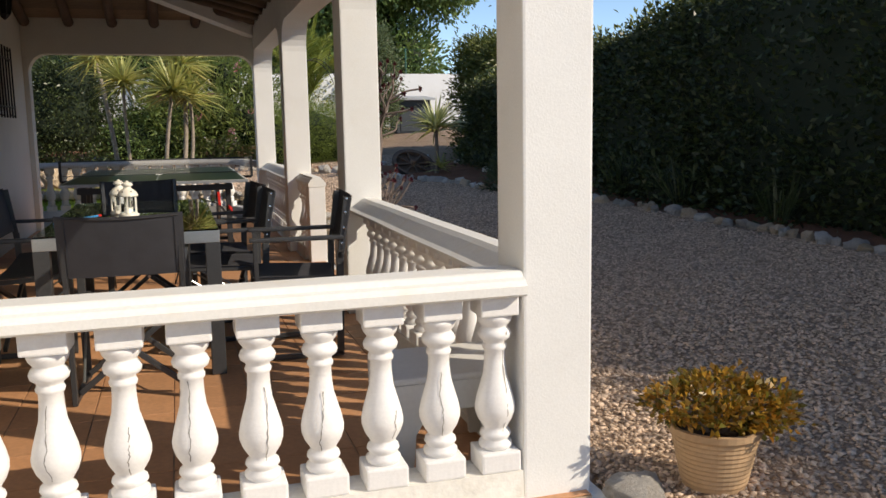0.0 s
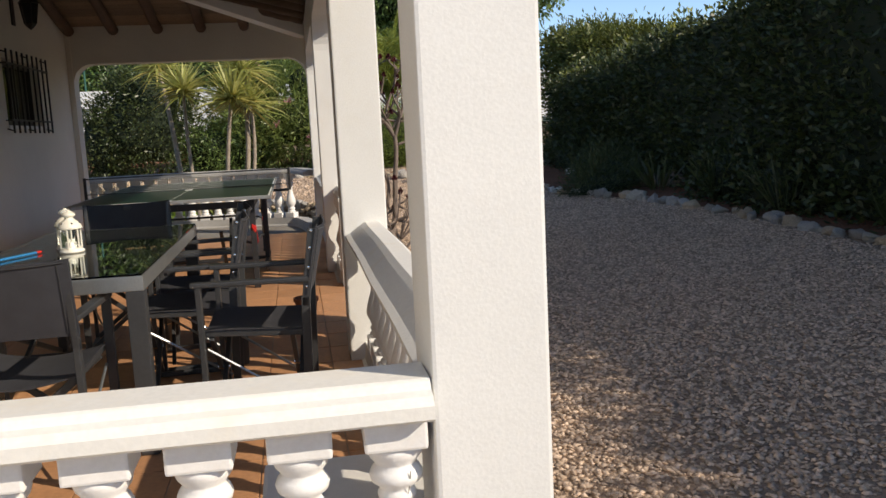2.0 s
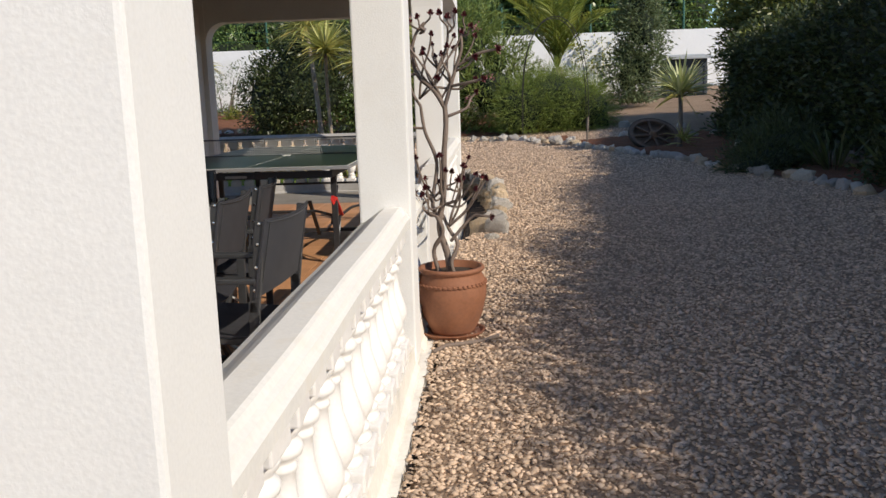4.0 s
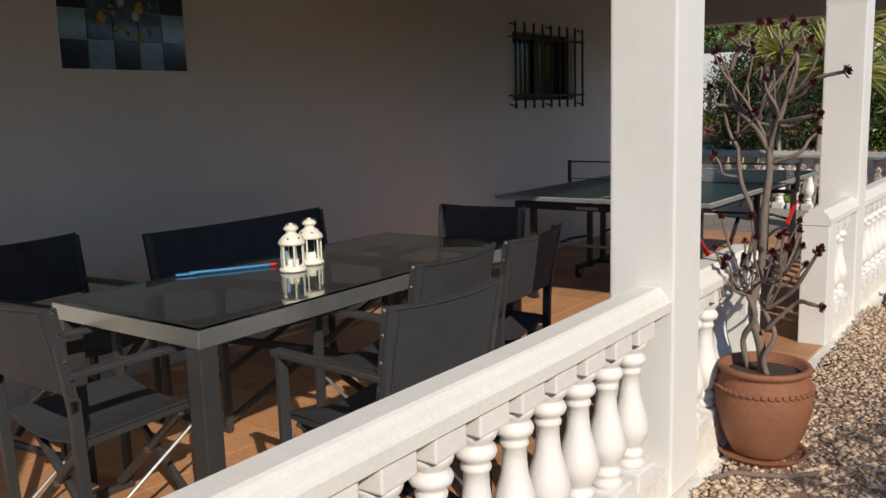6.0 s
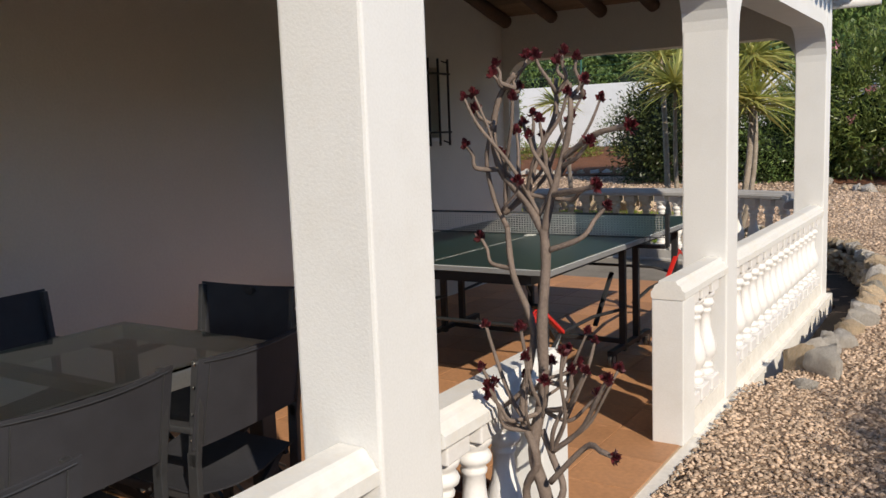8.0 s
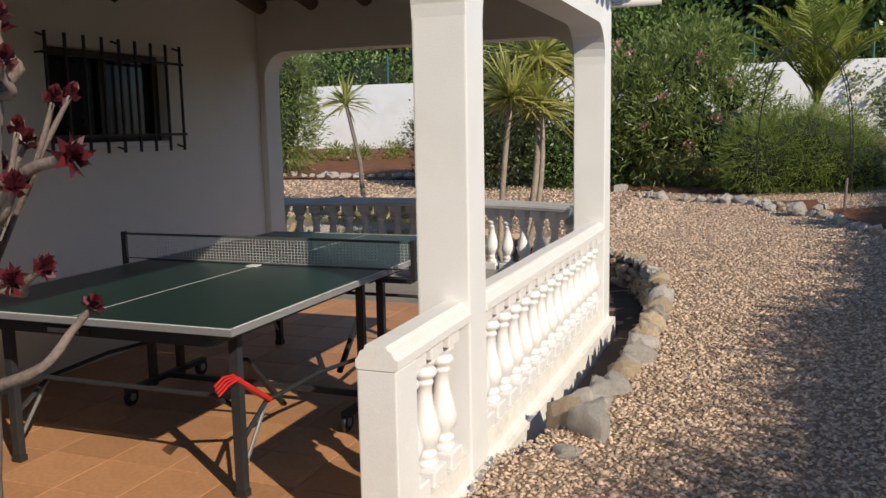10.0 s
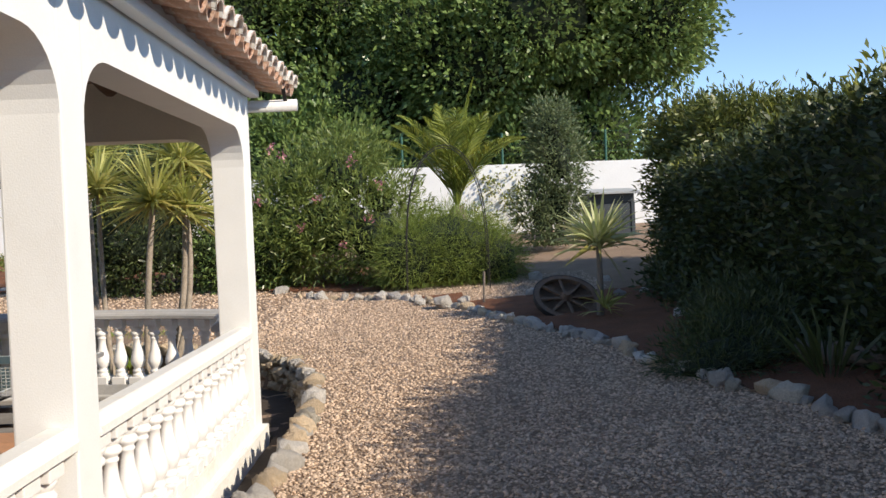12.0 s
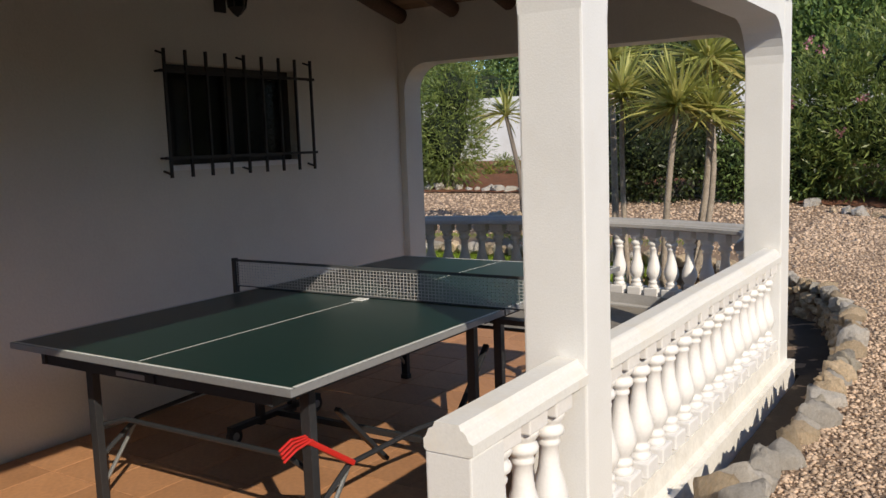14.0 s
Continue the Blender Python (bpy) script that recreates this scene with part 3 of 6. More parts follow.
cover = part("roof_tile", barrel(0.088, 0.074, 0.46, 0.015, 1), ROOF_CLAY, roof, smooth=False)
pan = part("roof_tile", barrel(0.080, 0.092, 0.46, 0.013, -1), ROOF_CLAY, roof, smooth=False)
pitch = math.degrees(math.atan(SLOPE))
lip = part("mortar_lip", barrel(0.0905, 0.0895, 0.022, 0.019, 1), MORTAR, roof)
first_c, first_p = True, True
PITCH_T = 0.196
for k in range(51):
    y = SOUTH - 0.22 + PITCH_T * k
    m = pose(0.30 + random.uniform(-0.012, 0.012), y, Z_ROOF - SLOPE * 0.30 + 0.012, 0, 0, 180 + random.uniform(-1, 1)) @ pose(0, 0, 0, 0, -pitch, 0)
    if first_c:
        cover.matrix_basis, first_c = m, False
        lip.matrix_basis = m
    else:
        share(cover, roof, m)
        share(lip, roof, m)
    m = pose(0.285 + random.uniform(-0.01, 0.01), y + PITCH_T / 2, Z_ROOF - SLOPE * 0.30 + 0.028, 0, 0, 180) @ pose(0, 0, 0, 0, -pitch, 0)
    if first_p:
        pan.matrix_basis, first_p = m, False
    else:
        share(pan, roof, m)
for k in range(17):
    x = 0.1 - PITCH_T * k
    share(cover, roof, pose(x, NORTH + 0.30, Z_ROOF - SLOPE * 0.30 + 0.012, 0, 0, -90) @ pose(0, 0, 0, 0, -pitch, 0))
gut = part("gutter", tube([(-3.4, 9.63, 2.40), (-1.5, 9.63, 2.405), (0.335, 9.63, 2.41)], 0.046, 14), WHITE_PLASTIC, smooth=True)
tagged(gut, "white round gutter pipe under the end eave", "gutter", kind="structure")
for x in (-2.4, -1.0, 0.25):
    part("bracket", bar((x, 9.63, 2.41), (x, 9.48, 2.56), 0.03, 0.012), IRON, gut)


# ---- balustrades ----
RAIL_TOP = 0.746
STRETCH = 1.035


def baluster_mesh():
    bm = box(-0.062, 0.062, -0.062, 0.062, 0.632, 0.702, 0.006)
    box(-0.066, 0.066, -0.066, 0.066, 0.098, 0.168, 0.008, bm)
    prof = [(0.050, 0.166), (0.058, 0.178), (0.058, 0.190), (0.046, 0.200), (0.048, 0.206), (0.055, 0.216), (0.052, 0.228), (0.040, 0.238), (0.046, 0.250), (0.060, 0.272), (0.069, 0.298), (0.070, 0.318), (0.064, 0.348), (0.053, 0.386), (0.044, 0.428), (0.039, 0.470), (0.038, 0.508), (0.044, 0.514), (0.046, 0.524), (0.041, 0.532), (0.041, 0.540), (0.054, 0.552), (0.058, 0.566), (0.053, 0.578), (0.044, 0.588), (0.046, 0.594), (0.056, 0.606), (0.060, 0.618), (0.060, 0.634)]
    prof = [(r * (0.93 if z < 0.4 or z > 0.55 else 0.86), z) for r, z in prof]
    square = set(bm.faces)
    lathe(prof, 24, bm)
    for v in bm.verts:
        v.co.z = 0.098 + (v.co.z - 0.098) * STRETCH
    for f in bm.faces:
        f.smooth = f not in square
    return bm


BALUSTER = part("baluster_pattern", baluster_mesh(), BALUSTER_WHITE)
BALUSTER_ME = BALUSTER.data
bpy.data.objects.remove(BALUSTER)
# rail sections as (side, height below the top); the long side rail slopes further on its inner side
RAIL_EVEN = [(-0.100, -0.074), (0.100, -0.074), (0.112, -0.066), (0.112, -0.040), (0.104, -0.034), (0.098, -0.024), (0.078, -0.018), (0.066, -0.004), (0.058, 0.0), (-0.058, 0.0), (-0.066, -0.004), (-0.078, -0.018), (-0.098, -0.024), (-0.104, -0.034), (-0.112, -0.040), (-0.112, -0.066)]
RAIL_LONG = [(-0.080, -0.086), (0.100, -0.086), (0.112, -0.080), (0.112, -0.066), (0.088, -0.056), (0.030, -0.014), (0.006, 0.0), (-0.062, 0.0), (-0.072, -0.005), (-0.080, -0.018), (-0.092, -0.026), (-0.098, -0.040), (-0.108, -0.046), (-0.108, -0.080)]
RAIL_SHORT = [(-0.070, -0.086), (0.068, -0.086), (0.076, -0.078), (0.076, -0.052), (0.068, -0.044), (0.058, -0.022), (0.044, -0.016), (0.038, 0.0), (-0.038, 0.0), (-0.044, -0.014), (-0.058, -0.022), (-0.068, -0.042), (-0.080, -0.050), (-0.080, -0.080)]
PLINTH_PROFILE = [(-0.098, -0.20), (0.098, -0.20), (0.098, -0.002), (0.078, 0.012), (0.070, 0.098), (-0.070, 0.098), (-0.078, 0.012), (-0.098, -0.002)]


def swept(profile, path, bm=None):
    """Sweep a (side, z) profile along a flat path of (x, y)."""
    bm = bm or bmesh.new()
    P = [Vector((x, y, 0)) for x, y in path]
    rows = []
    for i, p in enumerate(P):
        d = (P[min(i + 1, len(P) - 1)] - P[max(i - 1, 0)]).normalized()
        s = Vector((d.y, -d.x, 0))
        rows.append([bm.verts.new(p + s * u + Vector((0, 0, z))) for u, z in profile])
    n = len(profile)
    for a, b in zip(rows, rows[1:]):
        for k in range(n):
            bm.faces.new((a[k], a[(k + 1) % n], b[(k + 1) % n], b[k]))
    bm.faces.new(rows[0])
    bm.faces.new(rows[-1][::-1])
    bmesh.ops.recalc_face_normals(bm, faces=bm.faces)
    return bm


# stained grey copy; its darker tone paints shade on the western balusters
BALUSTER_SHADE_ME = BALUSTER_ME.copy()
BALUSTER_SHADE_ME.materials.clear()
BALUSTER_SHADE_ME.materials.append(BALUSTER_SHADE)


def balustrade(path, spots, label, rail_mat=None, bal_mat=None, wobble=0.0, base=None, section=RAIL_EVEN, top=RAIL_TOP):
    th = thing("balustrade", label, "balustrade", group="porch balustrades")
    part("handrail", swept([(u, top + z) for u, z in section], path), rail_mat or RAIL_WHITE, th)
    part("plinth", swept(PLINTH_PROFILE, base or path), PLINTH if rail_mat is None else GREY_CEMENT, th)
    tall = (top + min(z for _, z in section) - 0.098) / (0.604 * STRETCH)
    for x, y, rz in spots:
        o = new("baluster", BALUSTER_SHADE_ME if bal_mat is BALUSTER_SHADE and x < -1.9 else BALUSTER_ME)
        o.parent = th
        o.matrix_basis = pose(x + random.uniform(-1, 1) * wobble, y + random.uniform(-1, 1) * wobble, 0.098 * (1 - tall), 0, 0, rz + random.uniform(-3, 3)) @ Matrix.Diagonal((1, 1, tall, 1))
    return th


def fine_path(a, b, n=12):
    """A straight path with tiny hand-made waves."""
    out = []
    for i in range(n):
        s = i / (n - 1)
        w = 0.0022 * math.sin(5.1 * i + a[0] * 7)
        out.append((a[0] + (b[0] - a[0]) * s + w, a[1] + (b[1] - a[1]) * s + w))
    return out


BX, RX = -0.085, -0.112   # lines of the balusters and of the long side rails
SP = 0.178
FRONT = balustrade(fine_path((-2.884, 0.215), (-0.237, 0.215)), [(-0.308 - 0.1855 * k, 0.212, 0) for k in range(14)], "white balustrade with turned cement balusters, hairline cracks and weathered rail", wobble=0.002)
balustrade(fine_path((RX, 3.078), (RX, 0.372)), [(BX, 0.545 + 0.1825 * k, 90) for k in range(14)], "long white balustrade between two porch columns", wobble=0.002, base=[(BX, 3.078), (BX, 0.372)], section=RAIL_LONG)
balustrade(fine_path((-0.075, 4.08), (-0.075, 3.332), 5), [(BX, 3.44, 90), (BX, 3.62, 90), (BX, 3.80, 90)], "short white balustrade beside the porch entrance", wobble=0.002, base=[(BX, 3.884), (BX, 3.332)], section=RAIL_SHORT)
balustrade(fine_path((-0.070, 6.098), (-0.070, 5.325), 5), [(BX, 5.60, 90), (BX, 5.78, 90), (BX, 5.97, 90)], "short white balustrade on the far side of the porch entrance", wobble=0.002, base=[(BX, 6.098), (BX, 5.511)], section=RAIL_SHORT, top=0.758)
balustrade(fine_path((-0.100, 9.178), (-0.100, 6.322)), [(BX, 6.425 + 0.1915 * k, 90) for k in range(15)], "white balustrade above the sunken planting trench", wobble=0.002, base=[(BX, 9.178), (BX, 6.322)], section=RAIL_LONG, top=0.755)
# end posts either side of the entrance
for y0, y1, top in ((3.885, 4.075, RAIL_TOP), (5.33, 5.51, 0.758)):
    ob = part("newel_post", box(-0.142, 0.004, y0, y1, -0.004, top - 0.0865, 0.006), RENDER_WHITE)
    tagged(ob, "short white rendered post ending the balustrade", "post", group="entrance posts")
# round terrace rail
angles = [math.radians(a) for a in np.linspace(62, 142, 40)]
path = [(-0.25, 9.45), (-0.32, 9.9), (-0.39, 10.25)] + [(ARC_C[0] + R_ARC * math.cos(a), ARC_C[1] + R_ARC * math.sin(a)) for a in angles]
step = SP / R_ARC
spots = [(ARC_C[0] + R_ARC * math.cos(a), ARC_C[1] + R_ARC * math.sin(a), math.degrees(a)) for a in np.arange(angles[0] + 0.02, angles[-1], step)]
balustrade(path, spots, "curved balustrade, partly stained grey and darkened as in shade, with grey weathered rail round the terrace", GREY_CEMENT, BALUSTER_SHADE, 0.003, top=0.77)

# hairline cracks in the front balusters
def crack(parent, bx, by, z0, z1, turn, seed):
    rnd = random.Random(seed)
    prof = sorted([(0.098 + (z - 0.098) * 0.951, r * 0.93) for r, z in ((0.046, 0.24), (0.069, 0.298), (0.070, 0.318), (0.053, 0.386), (0.044, 0.428), (0.036, 0.470), (0.035, 0.508), (0.041, 0.532), (0.058, 0.566), (0.060, 0.63))])
    V, Q = [], []
    a = math.radians(-90 + turn)
    n = 26
    for k in range(n):
        z = z0 + (z1 - z0) * k / (n - 1)
        r = float(np.interp(z, [p[0] for p in prof], [p[1] for p in prof])) + 0.0012
        a += rnd.uniform(-0.06, 0.06)
        w = 0.0013 * rnd.uniform(0.5, 1.3) / max(r, 0.02)
        for s in (-1, 1):
            V.append((bx + r * math.cos(a + s * w), by + r * math.sin(a + s * w), z))
        if k:
            Q.append((2 * k - 2, 2 * k - 1, 2 * k + 1, 2 * k))
    quick_mesh("crack", V, Q, CRACK, parent)


for k, (z0, z1, turn) in enumerate(((0.22, 0.56, 12), (0.24, 0.44, -8), (0.25, 0.34, 20), (0.24, 0.42, -14), (0.23, 0.45, 15), (0.26, 0.50, -20), (0.24, 0.38, 6), (0.25, 0.46, -10))):
    crack(FRONT, -0.308 - 0.1855 * k, 0.212, z0, z1, turn, k)

# ---- porch window: frame, panes, grille ----
win = thing("window_1", "dark brown framed window behind an iron grille", "window", kind="structure")
y0, y1, z0, z1 = WIN
xf = WALL_X - 0.13
bm = box(xf, xf + 0.05, y0, y1, z0, z0 + 0.05)
box(xf, xf + 0.05, y0, y1, z1 - 0.05, z1, bm=bm)
box(xf, xf + 0.05, y0, y0 + 0.05, z0 + 0.05, z1 - 0.05, bm=bm)
box(xf, xf + 0.05, y1 - 0.05, y1, z0 + 0.05, z1 - 0.05, bm=bm)
box(xf, xf + 0.05, (y0 + y1) / 2 - 0.03, (y0 + y1) / 2 + 0.03, z0 + 0.05, z1 - 0.05, bm=bm)
part("window_frame", bm, DARK_FRAME, win)
ym = (y0 + y1) / 2
for a, b in ((y0 + 0.05, ym - 0.03), (ym + 0.03, y1 - 0.05)):
    part("pane", box(xf + 0.012, xf + 0.02, a, b, z0 + 0.05, z1 - 0.05), WINDOW_GLASS, win)
part("window_sill", box(WALL_X - 0.2, WALL_X + 0.012, y0, y1, z0 - 0.03, z0 + 0.002, 0.004), RENDER_WHITE, win)
grille = thing("window_grille", "black wrought iron window grille of square bars on the wall", "grille")
GXP = -2.888
ys = [6.82 + k * (8.066 - 6.82) / 8 for k in range(9)]
for k, y in enumerate(ys):
    b = part("bar", box(GXP - 0.008, GXP + 0.008, y - 0.008, y + 0.008, 1.35, 2.092, 0.002), IRON, grille)
    if k in (0, 4, 8):
        for z in (1.37, 2.06):
            part("bracket", tube([(GXP, y, z), (WALL_X + 0.001, y - 0.01, z + 0.02)], 0.007, 6), IRON, grille)
for z in (1.465, 1.965):
    part("cross_bar", box(GXP - 0.006, GXP + 0.006, 6.785, 8.10, z - 0.009, z + 0.009, 0.002), IRON, grille)
    for y in (6.795, 8.09):
        part("bracket", tube([(GXP, y, z), (WALL_X + 0.001, y, z)], 0.007, 6), IRON, grille)

# ---- wall lantern ----
lamp = thing("wall_lantern", "black iron wall lantern with dark glass, unlit", "wall lamp", at=(WALL_X, 7.32, 2.34))
lamp.matrix_basis = pose(WALL_X, 7.32, 2.32) @ Matrix.Scale(1.3, 4)
part("back_plate", box(0.0, 0.012, -0.035, 0.035, 0.02, 0.30, 0.004), IRON, lamp)
part("arm", tube([(0.01, 0, 0.24), (0.06, 0, 0.30), (0.11, 0, 0.29), (0.12, 0, 0.245)], 0.008, 8), IRON, lamp)
part("cap", lathe([(0.075, 0.17), (0.06, 0.195), (0.025, 0.22), (0.01, 0.245), (0.0, 0.25)], 6, m=pose(0.12, 0, 0)), IRON, lamp)
part("glass_body", lathe([(0.040, 0.03), (0.062, 0.17)], 6, m=pose(0.12, 0, 0)), WINDOW_GLASS, lamp)
for k in range(6):
    a = k * math.pi / 3
    part("rib", tube([(0.12 + 0.041 * math.cos(a), 0.041 * math.sin(a), 0.03), (0.12 + 0.064 * math.cos(a), 0.064 * math.sin(a), 0.17)], 0.004, 5), IRON, lamp)
part("base_cup", lathe([(0.0, -0.015), (0.02, 0.0), (0.045, 0.03)], 6, m=pose(0.12, 0, 0)), IRON, lamp)

# ---- tile picture on the wall ----
pic = thing("tile_picture", "tile mural with blue and black checkered border and painted flowers", "mural", at=(WALL_X, 2.69, 1.61))
TS = 0.146
part("backing", box(0.0, 0.008, 0, 5 * TS, 0, 5 * TS), MORTAR, pic)
for i in range(5):
    for j in range(5):
        border = i in (0, 4) or j in (0, 4)
        m_ = (TILE_BLACK if (i + j) % 2 == 0 else TILE_BLUE) if border else TILE_PAINTED
        part("tile", box(0.0082, 0.017, i * TS + 0.002, (i + 1) * TS - 0.002, j * TS + 0.002, (j + 1) * TS - 0.002, 0.0015), m_, pic)
for k in range(42):
    u, v = TS * (1.1 + 2.8 * random.random()), TS * (1.05 + 2.9 * random.random())
    r = random.uniform(0.008, 0.026)
    low = v < TS * 1.75
    m_ = random.choice((PAINT_OCHRE, PAINT_LEAF, PAINT_OCHRE) if low else (PAINT_LEAF, PAINT_PALE, PAINT_OCHRE, PAINT_LEAF))
    stretch = random.uniform(0.6, 1.6)
    bm = bmesh.new()
    seg = 7
    c0 = [bm.verts.new((0.0176, u + r * math.cos(6.283 * q / seg) * random.uniform(0.7, 1.2), v + r * stretch * math.sin(6.283 * q / seg) * random.uniform(0.7, 1.2))) for q in range(seg)]
    bm.faces.new(c0)
    part("painted_mark", bm, m_, pic)


# ---- dining set ----
def chair(width, label, name="folding_armchair", category="chair", group="chairs round the table"):
    """A folding armchair of dark bars with sling fabric; it faces +y."""
    th = thing(name, label, category, group)
    h = width / 2
    for s in (-1, 1):
        x = s * (h - 0.012)
        part("front_leg", bar((x, 0.215, 0.012), (x, 0.215, 0.625), 0.022, 0.036), CHAIR_FRAME, th)
        part("back_leg", bar((x, -0.20, 0.012), (x, -0.215, 0.56), 0.022, 0.036), CHAIR_FRAME, th)
        part("back_post", bar((x, -0.214, 0.52), (x, -0.258, 0.838), 0.022, 0.034), CHAIR_FRAME, th)
        part("armrest", bar((x, 0.245, 0.632), (x, -0.232, 0.632), 0.042, 0.022, bevel=0.006), CHAIR_FRAME, th)
        part("runner", bar((x, 0.225, 0.016), (x, -0.215, 0.016), 0.022, 0.026), CHAIR_FRAME, th)
        part("seat_rail", bar((x - s * 0.03, 0.225, 0.425), (x - s * 0.03, -0.20, 0.405), 0.018, 0.026), CHAIR_FRAME, th)
        for z in (0.60, 0.68, 0.76, 0.83):
            y = -0.214 - 0.048 * (z - 0.52) / 0.355
            part("screw", lathe([(0.0, -0.004), (0.006, -0.003), (0.006, 0.0)], 8, m=pose(x + s * 0.0115, y, z, 0, -s * 90, 0)), CHROME, th)
    for y in (0.17, -0.16):
        part("brace", bar((-(h - 0.03), y, 0.045), (h - 0.04, y - 0.012, 0.405), 0.02, 0.026), CHAIR_FRAME, th)
        part("brace", bar((h - 0.03, y + 0.022, 0.045), (-(h - 0.04), y + 0.012, 0.405), 0.02, 0.026), CHAIR_FRAME, th)
        part("pivot", lathe([(0.012, 0), (0.012, 0.05)], 10, m=pose(0, y - 0.02, 0.225, -90, 0, 0)), CHROME, th)
    for s in (-1, 1):
        part("cross_stay", tube([(s * (h - 0.03), 0.2, 0.36), (s * (h - 0.05), -0.18, 0.10)], 0.006, 6), STEEL, th)
    # sling seat and back, sagging a little, with thickness
    def sling(rows, cols, f, thick):
        bm = bmesh.new()
        p = [[Vector(f(i / (cols - 1), j / (rows - 1))) for i in range(cols)] for j in range(rows)]
        off = (p[0][cols - 1] - p[0][0]).cross(p[rows - 1][0] - p[0][0]).normalized() * thick
        v, w = [[[bm.verts.new(q + o) for q in row] for row in p] for o in (Vector((0, 0, 0)), off)]
        for j in range(rows - 1):
            for i in range(cols - 1):
                bm.faces.new((v[j][i], v[j + 1][i], v[j + 1][i + 1], v[j][i + 1]))
                bm.faces.new((w[j][i], w[j][i + 1], w[j + 1][i + 1], w[j + 1][i]))
        rim = [(0, i) for i in range(cols)] + [(j, cols - 1) for j in range(1, rows)] + [(rows - 1, i) for i in range(cols - 2, -1, -1)] + [(j, 0) for j in range(rows - 2, 0, -1)]
        for (j, i), (jj, ii) in zip(rim, rim[1:] + rim[:1]):
            bm.faces.new((v[j][i], v[jj][ii], w[jj][ii], w[j][i]))
        return bm
    part("seat", sling(9, 13, lambda u, v: ((u - 0.5) * (width - 0.05), -0.205 + 0.44 * v, 0.442 - 0.035 * math.sin(math.pi * u) - 0.02 * (1 - v) - 0.012 * max(0, v - 0.85) / 0.15), 0.006), CHAIR_FABRIC, th)
    part("backrest", sling(8, 15, lambda u, v: ((u - 0.5) * (width + 0.012), -0.222 - 0.052 * v - 0.022 * math.sin(math.pi * u) * (0.6 + 0.4 * v), 0.575 + 0.262 * v + 0.010 * abs(2 * u - 1) ** 2 * v), 0.007), CHAIR_FABRIC, th)
    for s in (-1, 1):
        part("side_hem", bar((s * (h - 0.030), -0.2365, 0.585), (s * (h - 0.030), -0.2845, 0.828), 0.003, 0.003, bevel=0.0), CHAIR_FRAME, th)
    part("top_hem", tube([((u - 0.5) * (width - 0.02), -0.2835 - 0.022 * math.sin(math.pi * u), 0.826 + 0.009 * abs(2 * u - 1) ** 2) for u in np.linspace(0, 1, 13)], 0.0022, 5), CHAIR_FRAME, th)
    for u in ((0.0,) if width < 0.8 else (-0.25, 0.25)):
        part("badge", lathe([(0.0, 0.0), (0.024, 0.0), (0.025, 0.0015), (0.0, 0.003)], 18, m=pose(u * width, -0.288 if width < 0.8 else -0.284, 0.815, 82, 0, 0) @ Matrix.Diagonal((1, 0.6, 1, 1))), CHAIR_FRAME, th)
        part("badge", lathe([(0.0, 0.0), (0.024, 0.0), (0.025, 0.0015), (0.0, 0.003)], 18, m=pose(u * width, -0.270, 0.815, -98, 0, 0) @ Matrix.Diagonal((1, 0.6, 1, 1))), CHAIR_FRAME, th)
    return th


c = chair(0.505, "dark grey folding armchair with charcoal mesh sling seat and back")
c.matrix_basis = pose(-1.01, 2.86, 0, 0, 0, 92)
for x, y, rz in ((-0.655, 2.345, 86), (-1.02, 3.43, 96), (-1.48, 1.86, -2), (-1.485, 3.92, 186), (-2.38, 2.30, -84)):
    copy_thing(c, pose(x, y, 0, 0, 0, rz))
b = chair(1.12, "dark grey two-seat folding bench with charcoal mesh sling back", "folding_bench", "bench", "seats round the table")
b.matrix_basis = pose(-2.04, 3.20, 0, 0, 0, -90)

table = thing("dining_table", "grey steel garden table with a dark glass top", "table", at=(-1.48, 2.898, 0))
TW, TL, TH = 0.83, 1.89, 0.724
part("frame_rail", box(-TW / 2, TW / 2, -TL / 2, -TL / 2 + 0.04, TH - 0.068, TH - 0.010, 0.003), STEEL, table)
part("frame_rail", box(-TW / 2, TW / 2, TL / 2 - 0.04, TL / 2, TH - 0.068, TH - 0.010, 0.003), STEEL, table)
part("frame_rail", box(-TW / 2, -TW / 2 + 0.04, -TL / 2 + 0.041, TL / 2 - 0.041, TH - 0.068, TH - 0.010, 0.003), STEEL, table)
part("frame_rail", box(TW / 2 - 0.04, TW / 2, -TL / 2 + 0.041, TL / 2 - 0.041, TH - 0.068, TH - 0.010, 0.003), STEEL, table)
for y in (-0.31, 0.31):
    part("cross_rail", box(-TW / 2 + 0.041, TW / 2 - 0.041, y - 0.02, y + 0.02, TH - 0.05, TH - 0.012), CHAIR_FRAME, table)
glass_top = part("glass_top", box(-TW / 2 + 0.004, TW / 2 - 0.004, -TL / 2 + 0.004, TL / 2 - 0.004, TH - 0.009, TH - 0.001, 0.002), TABLE_GLASS, table, "dark tinted glass top")
for sx in (-1, 1):
    for sy in (-1, 1):
        part("leg", box(sx * (TW / 2 - 0.035) - 0.035, sx * (TW / 2 - 0.035) + 0.035, sy * (TL / 2 - 0.035) - 0.035, sy * (TL / 2 - 0.035) + 0.035, 0.001, TH - 0.069, 0.004), CHAIR_FRAME, table)


